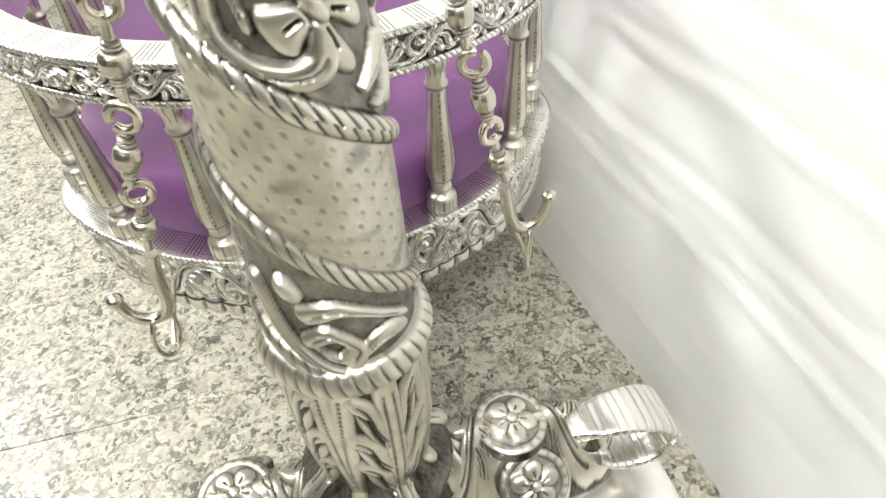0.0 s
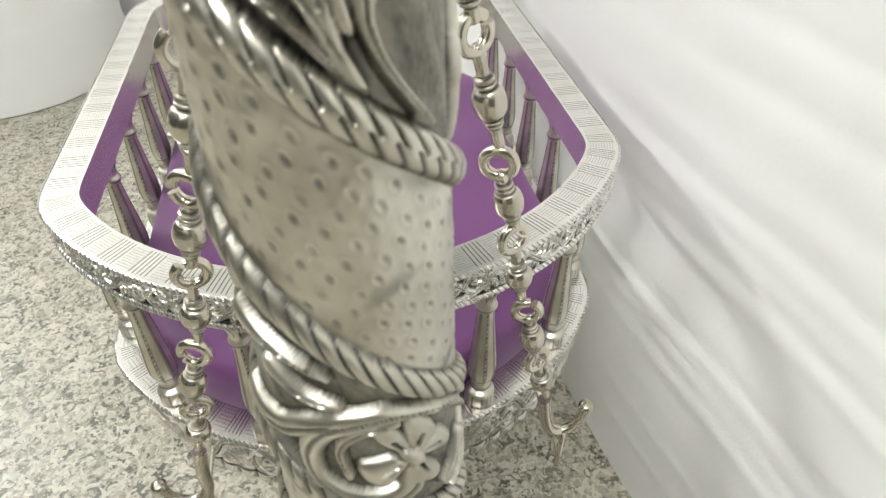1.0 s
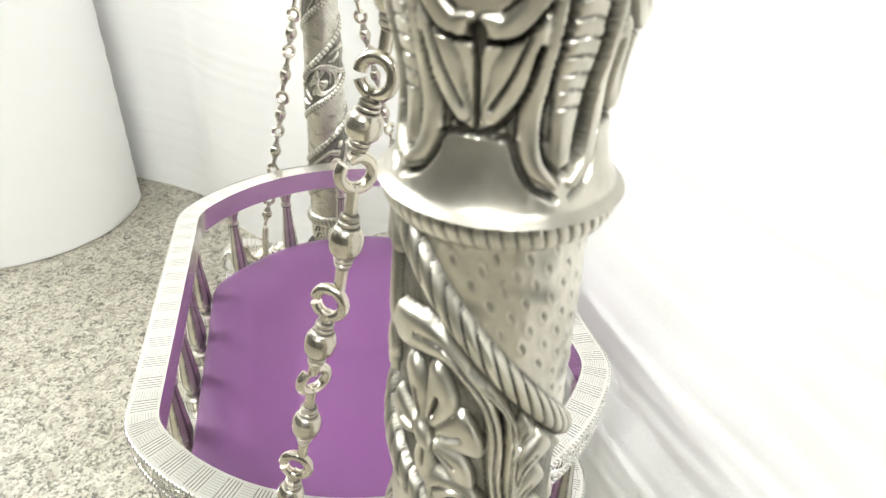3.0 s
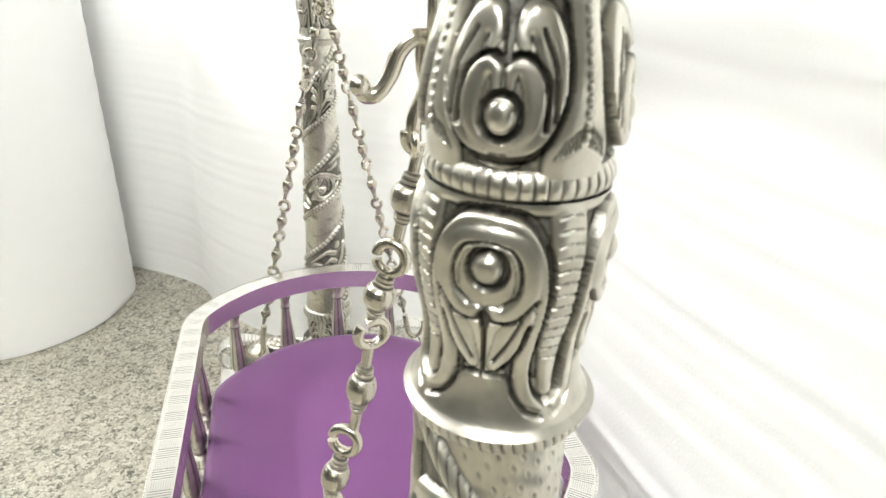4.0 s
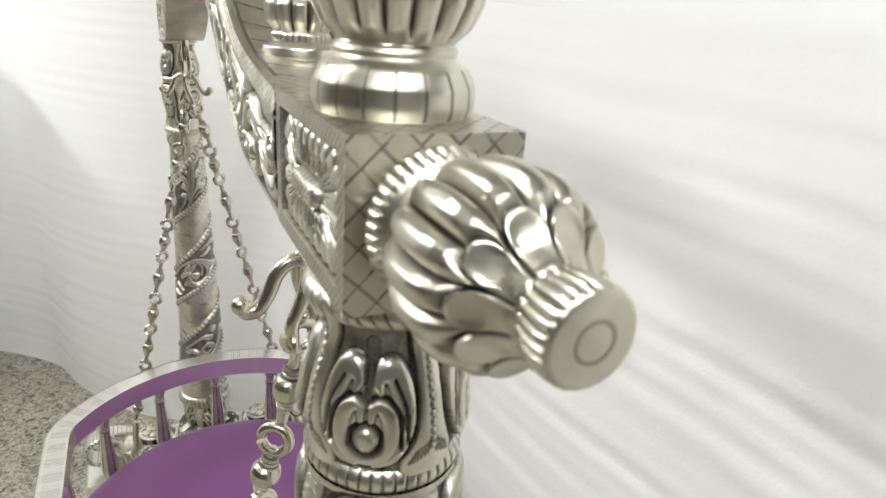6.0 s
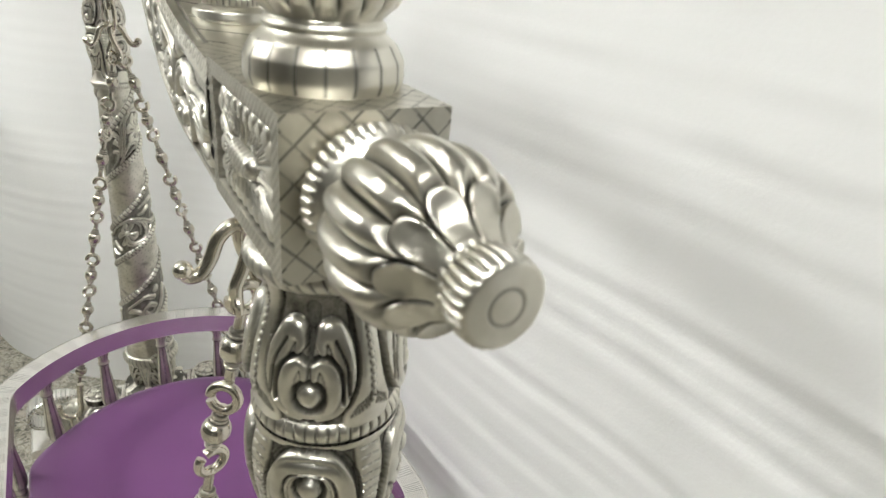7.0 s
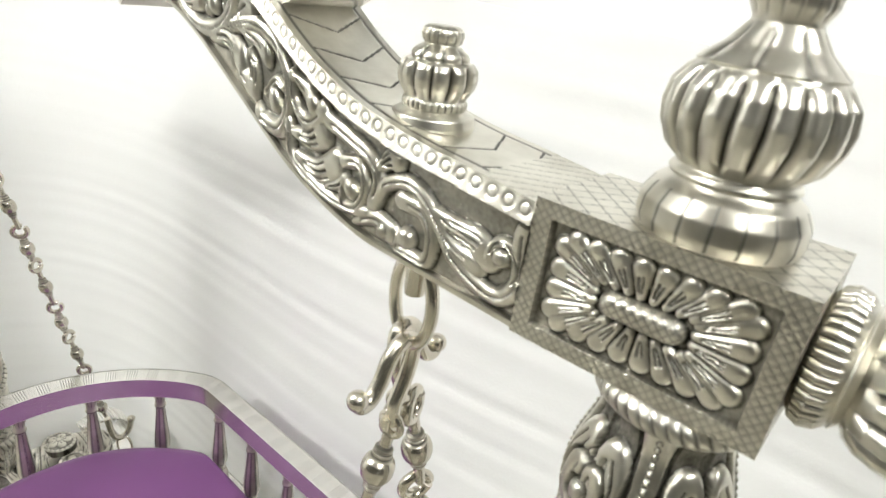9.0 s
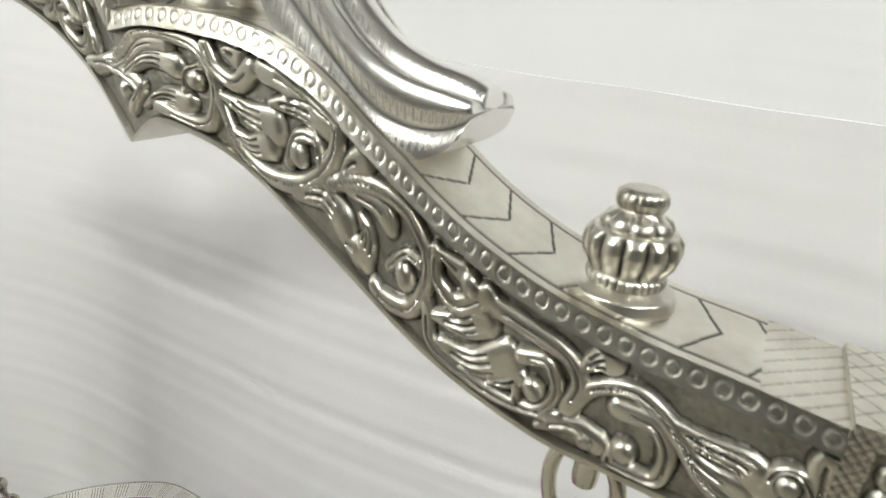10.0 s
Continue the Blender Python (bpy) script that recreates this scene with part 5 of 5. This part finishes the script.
# balusters: five on each bowed end, five on each side
BAL = [(0.0100, 0.0), (0.0108, 0.0012), (0.0106, 0.0100), (0.0092, 0.0122), (0.0062, 0.0138), (0.0060, 0.0162), (0.0078, 0.0175), (0.0066, 0.0195), (0.0074, 0.0230), (0.0096, 0.0300), (0.0104, 0.0370),
       (0.0098, 0.0470), (0.0082, 0.0640), (0.0066, 0.0820), (0.0058, 0.0945), (0.0072, 0.0960), (0.0074, 0.0985), (0.0060, 0.1000), (0.0062, 0.1070), (0.0086, 0.1120), (0.0088, 0.1178)]


def baluster_mod(a, r, z):
    flute = np.abs(np.sin(a * 9)) * ((z < 0.0112) & (z > 0.0008))
    t = 0.85 * np.clip(1 - flute * 2.2, 0, 1) * ((z < 0.0112) & (z > 0.0008))
    shaft = (z > 0.020) & (z < 0.0935)
    eight = np.cos(PI / 8) / np.cos((a % (PI / 4)) - PI / 8)
    r = np.where(shaft, r * (0.25 + 0.75 * eight), r)
    ridge = np.abs((a % (PI / 4)) - PI / 8) > PI / 8 - 0.10
    t = t + 0.6 * ((np.abs(z - 0.0262) < 0.0009) | (np.abs(z - 0.0955) < 0.0012) | (np.abs(z - 0.0170) < 0.001)) + 0.5 * ridge * shaft * (z > 0.028) + 0.7 * (np.abs(np.sin(a * 6)) < 0.35) * (z > 0.1045)
    dots = shaft & (z > 0.030) & (np.abs((a % (PI / 2)) - PI / 4) < 0.09) & ((z / 0.0024) % 1.0 < 0.45)
    return r, np.clip(t - 0.9 * dots, 0, 1) + 0.3 * (shaft & (np.abs((a % (PI / 2)) - PI / 4) < 0.09) & ~dots)


BAL_MESH = Build().lathe(dense(BAL, 84), 64, baluster_mod, Matrix.Diagonal((1.06, 1.06, 0.1264 / 0.1178, 1))).mesh("baluster")
r = AR - 0.0125
for side in (-1, 1):
    for dx in (-0.152, -0.080, 0.0, 0.080, 0.152):
        y = CY + side * (HL - AR + math.sqrt(r * r - dx * dx))
        part("baluster", BAL_MESH, SILVER, cradle, "", (CX + dx, y, 0.301)).rotation_euler = (0, 0, PI / 4)
    for k in range(5):
        part("baluster", BAL_MESH, SILVER, cradle, "", (CX + side * (HW - 0.0125), CY + (k - 2) * 0.0765, 0.301)).rotation_euler = (0, 0, PI / 4)

# mattress
mb = Build()
e0, o0, _, _ = plan(480)
p0 = e0 - o0 * 0.0235
c0 = np.array([CX, CY])
rows = []
for sc, z in ((0.0, 0.290), (0.95, 0.290), (0.992, 0.293), (1.0, 0.303), (1.0, 0.330), (0.994, 0.338), (0.978, 0.3435), (0.94, 0.3460), (0.8, 0.347), (0.6, 0.3485), (0.3, 0.3495), (0.0, 0.350)):
    q = c0 + (p0 - c0) * sc
    wave = 0.0012 * np.sin(q[:, 0] * 31 + 1) * np.sin(q[:, 1] * 23) + 0.0008 * np.sin(q[:, 1] * 47)
    rows.append(np.column_stack([q, z + wave * (z > 0.335)]))
mb.grid(np.array(rows), None, cv=True)
mattress = thing("mattress", "purple satin mattress filling the silver cradle", "mattress", (CX, CY, 0.290))
part("cover", mb, CLOTH, mattress)

# ---- chains and hooks ----
def spindle(length):
    """A turned link: a bead between collars, with slim ends."""
    m = length / 2
    mid = [(0.0034, -0.0122), (0.0046, -0.0118), (0.0046, -0.0104), (0.0036, -0.0099), (0.0048, -0.0094), (0.0049, -0.0080), (0.0040, -0.0075), (0.0056, -0.0068), (0.0072, -0.0046), (0.0079, -0.0018), (0.0079, 0.0012), (0.0071, 0.0042), (0.0056, 0.0060),
           (0.0040, 0.0066), (0.0048, 0.0072), (0.0048, 0.0086), (0.0038, 0.0092), (0.0044, 0.0098), (0.0042, 0.0112), (0.0030, 0.0120)]
    prof = [(0.0018, 0.0), (0.0028, 0.0008), (0.0028, m - 0.0126)] + [(r, m + z) for r, z in mid] + [(0.0028, length - 0.0008), (0.0018, length)]

    def mod(a, r, z):
        groove = np.zeros_like(r)
        for at in (-0.0124, -0.0099, -0.0074, 0.0066, 0.0092, 0.0118):
            groove = np.maximum(groove, np.exp(-((z - m - at) / 0.0006) ** 2))
        return r, 0.8 * groove + 0.12

    return Build().lathe(dense(prof, 72), 22, mod).mesh("spindle")


SPINDLES = {True: spindle(0.052), False: spindle(0.037)}
a = np.linspace(0.24, 2 * PI - 0.16, 34)
RING_MESH = Build().tube(np.stack([0.0074 * np.cos(a), 0 * a, 0.0074 * np.sin(a)], 1), 0.0029, 12).mesh("ring")
LINKS = (0.0, 0.059, 0.100, 0.167, 0.215, 0.279, 0.328, 0.387, 0.436, 0.484)


def chain(p0, p1, label):
    """Turned links, long and short in turn, with open rings between them."""
    p0, p1 = Vector(p0), Vector(p1)
    ob = thing("chain", label, "chain", p0, "cradle chains")
    d = (p1 - p0)
    q = d.to_track_quat("Z", "Y")
    rng = random.Random(int(1000 * (p1.x + 2 * p1.y)))
    for k in range(9):
        a, b = p0 + d * (LINKS[k] / LINKS[-1]), p0 + d * (LINKS[k + 1] / LINKS[-1])
        long, mesh_length = k % 2 == 0, 0.052 if k % 2 == 0 else 0.037
        reach = (b - a).length - 0.009
        lean = Euler((rng.uniform(-0.06, 0.06), rng.uniform(-0.06, 0.06), rng.uniform(0, 6))).to_quaternion()
        s = part("spindle", SPINDLES[long], POLISHED, ob, "", a + (b - a).normalized() * 0.0045)
        s.rotation_mode = "QUATERNION"
        s.rotation_quaternion = q @ lean
        s.scale = (1.0, 1.0, reach / mesh_length)
        r = part("ring", RING_MESH, POLISHED, ob, "", a)
        r.rotation_mode = "QUATERNION"
        r.rotation_quaternion = q @ Euler((0, 0, PI / 2 + (k % 2) * 0.8 - 0.4 + rng.uniform(-0.2, 0.2))).to_quaternion() @ Euler((0, rng.uniform(-1.2, 1.2), 0)).to_quaternion()
    return ob


def mirrored(p, far):
    return (p[0], FAR - p[1], p[2]) if far else p


for far in (False, True):
    for s, top, line, ring_z in ((-1, (-0.001, 0.107, 0.827), ((-0.1085, 0.344), (-0.112, 0.318), (-0.1132, 0.300), (-0.119, 0.2885), (-0.130, 0.287), (-0.139, 0.295), (-0.1425, 0.311)), 0.268),
                                 (1, (0.012, 0.108, 0.824), ((0.1240, 0.340), (0.1280, 0.315), (0.1330, 0.301), (0.1410, 0.2955), (0.1500, 0.299), (0.1555, 0.309), (0.1580, 0.322)), 0.276)):
        hy = 0.115
        chain(mirrored(top, far), mirrored((line[0][0], hy, line[0][1]), far), "silver chain of turned spindles and open rings")
        bottom = line[3]
        h = thing("cradle_hook", "silver hook with a ball tip through a ring on the cradle", "hook", mirrored((bottom[0], hy, bottom[1]), far), "cradle hooks")
        path = spline([mirrored((x, hy, z), far) for x, z in line], 50)
        part("bend", Build().tube(path, 0.0046 - 0.0006 * np.linspace(0, 1, 50), 14), POLISHED, h)
        part("ball_tip", Build().ball(mirrored((line[-1][0], hy, line[-1][1]), far), 0.0058, 16, 0.8), POLISHED, h)
        rx = (line[3][0] + line[4][0]) / 2
        a = np.linspace(0, 2 * PI, 44, endpoint=False)
        part("hanging_ring", Build().tube([mirrored((rx + 0.0060 * math.cos(x), hy + 0.0105 * math.cos(x), ring_z + 0.0205 * math.sin(x)), far) for x in a], 0.0017, 10, True), POLISHED, h)
        part("staple", Build().tube(spline([mirrored(p, far) for p in ((rx, hy + 0.002, ring_z - 0.016), (rx, hy + 0.020, ring_z - 0.012), (rx * 0.97, hy + 0.052, ring_z + 0.002))], 14), 0.0020, 8), POLISHED, h)
    # the ring in the beam and the two hooks hung from it
    ringy = 0.109
    g = thing("swing_ring", "oval silver ring hanging from a pin in the beam", "ring", mirrored((0.003, ringy, 0.905), far), "swing rings")
    part("pin", Build().lathe(dense([(0.0042, 0.886), (0.0046, 0.888), (0.0046, 0.913)], 12), 20, None, Matrix.Translation(mirrored((0.003, ringy, 0), far))), POLISHED, g, "short round pin")
    a = np.linspace(0, 2 * PI, 48, endpoint=False)
    part("ring", Build().tube([mirrored((0.003 + 0.003 * math.cos(x), ringy + 0.0128 * math.cos(x), 0.8825 + 0.0205 * math.sin(x)), far) for x in a], 0.0029, 12, True), POLISHED, g)
    for s, dy in ((-1, -0.004), (1, 0.004)):
        h = thing("swing_hook", "silver hook with a ball tip hung over the beam's ring", "hook", mirrored((0.003, ringy + dy, 0.862), far), "swing hooks")
        pts = [(s * 0.029, 0.848), (s * 0.0265, 0.8445), (s * 0.0215, 0.8455), (s * 0.0165, 0.8525), (s * 0.0125, 0.8620), (s * 0.0060, 0.8675), (s * -0.0005, 0.8655), (s * -0.0010, 0.8560), (s * 0.0020, 0.8450), (s * 0.0060, 0.8350), (s * 0.0062, 0.8250)]
        path = spline([mirrored((0.001 + x, ringy + dy, z), far) for x, z in pts], 70)
        part("bend", Build().tube(path, 0.0035, 14), POLISHED, h)
        part("ball_tip", Build().ball(mirrored((0.001 + s * 0.029, ringy + dy, 0.8485), far), 0.0046, 16), POLISHED, h)
        a = np.linspace(0, 2 * PI, 26, endpoint=False)
        part("eye", Build().tube([mirrored((0.001 + s * 0.0062, ringy + dy + 0.0055 * math.cos(x), 0.8245 + 0.0055 * math.sin(x)), far) for x in a], 0.0018, 8, True), POLISHED, h)

# ---- floor: granite slabs on a dark bed ----
floor = tagged(part("floor", Build().box(X0 - 0.12, X1 + 0.12, Y0 - 0.12, Y1 + 0.12, -0.06, -0.004, 0), GROUT, None, smooth=False), "speckled grey granite slab floor", "floor", kind="structure")
SLAB = 0.80
slab_mesh = Build().box(-SLAB / 2 + 0.0004, SLAB / 2 - 0.0004, -SLAB / 2 + 0.0004, SLAB / 2 - 0.0004, -0.02, 0.0, 0.0006).mesh("slab", False)
for i in range(-4, 2):
    for j in range(-4, 4):
        part("slab", slab_mesh, GRANITE, floor, "", (-0.02 + SLAB * (i + 0.5), 0.24 + SLAB * (j + 0.5), 0.0))
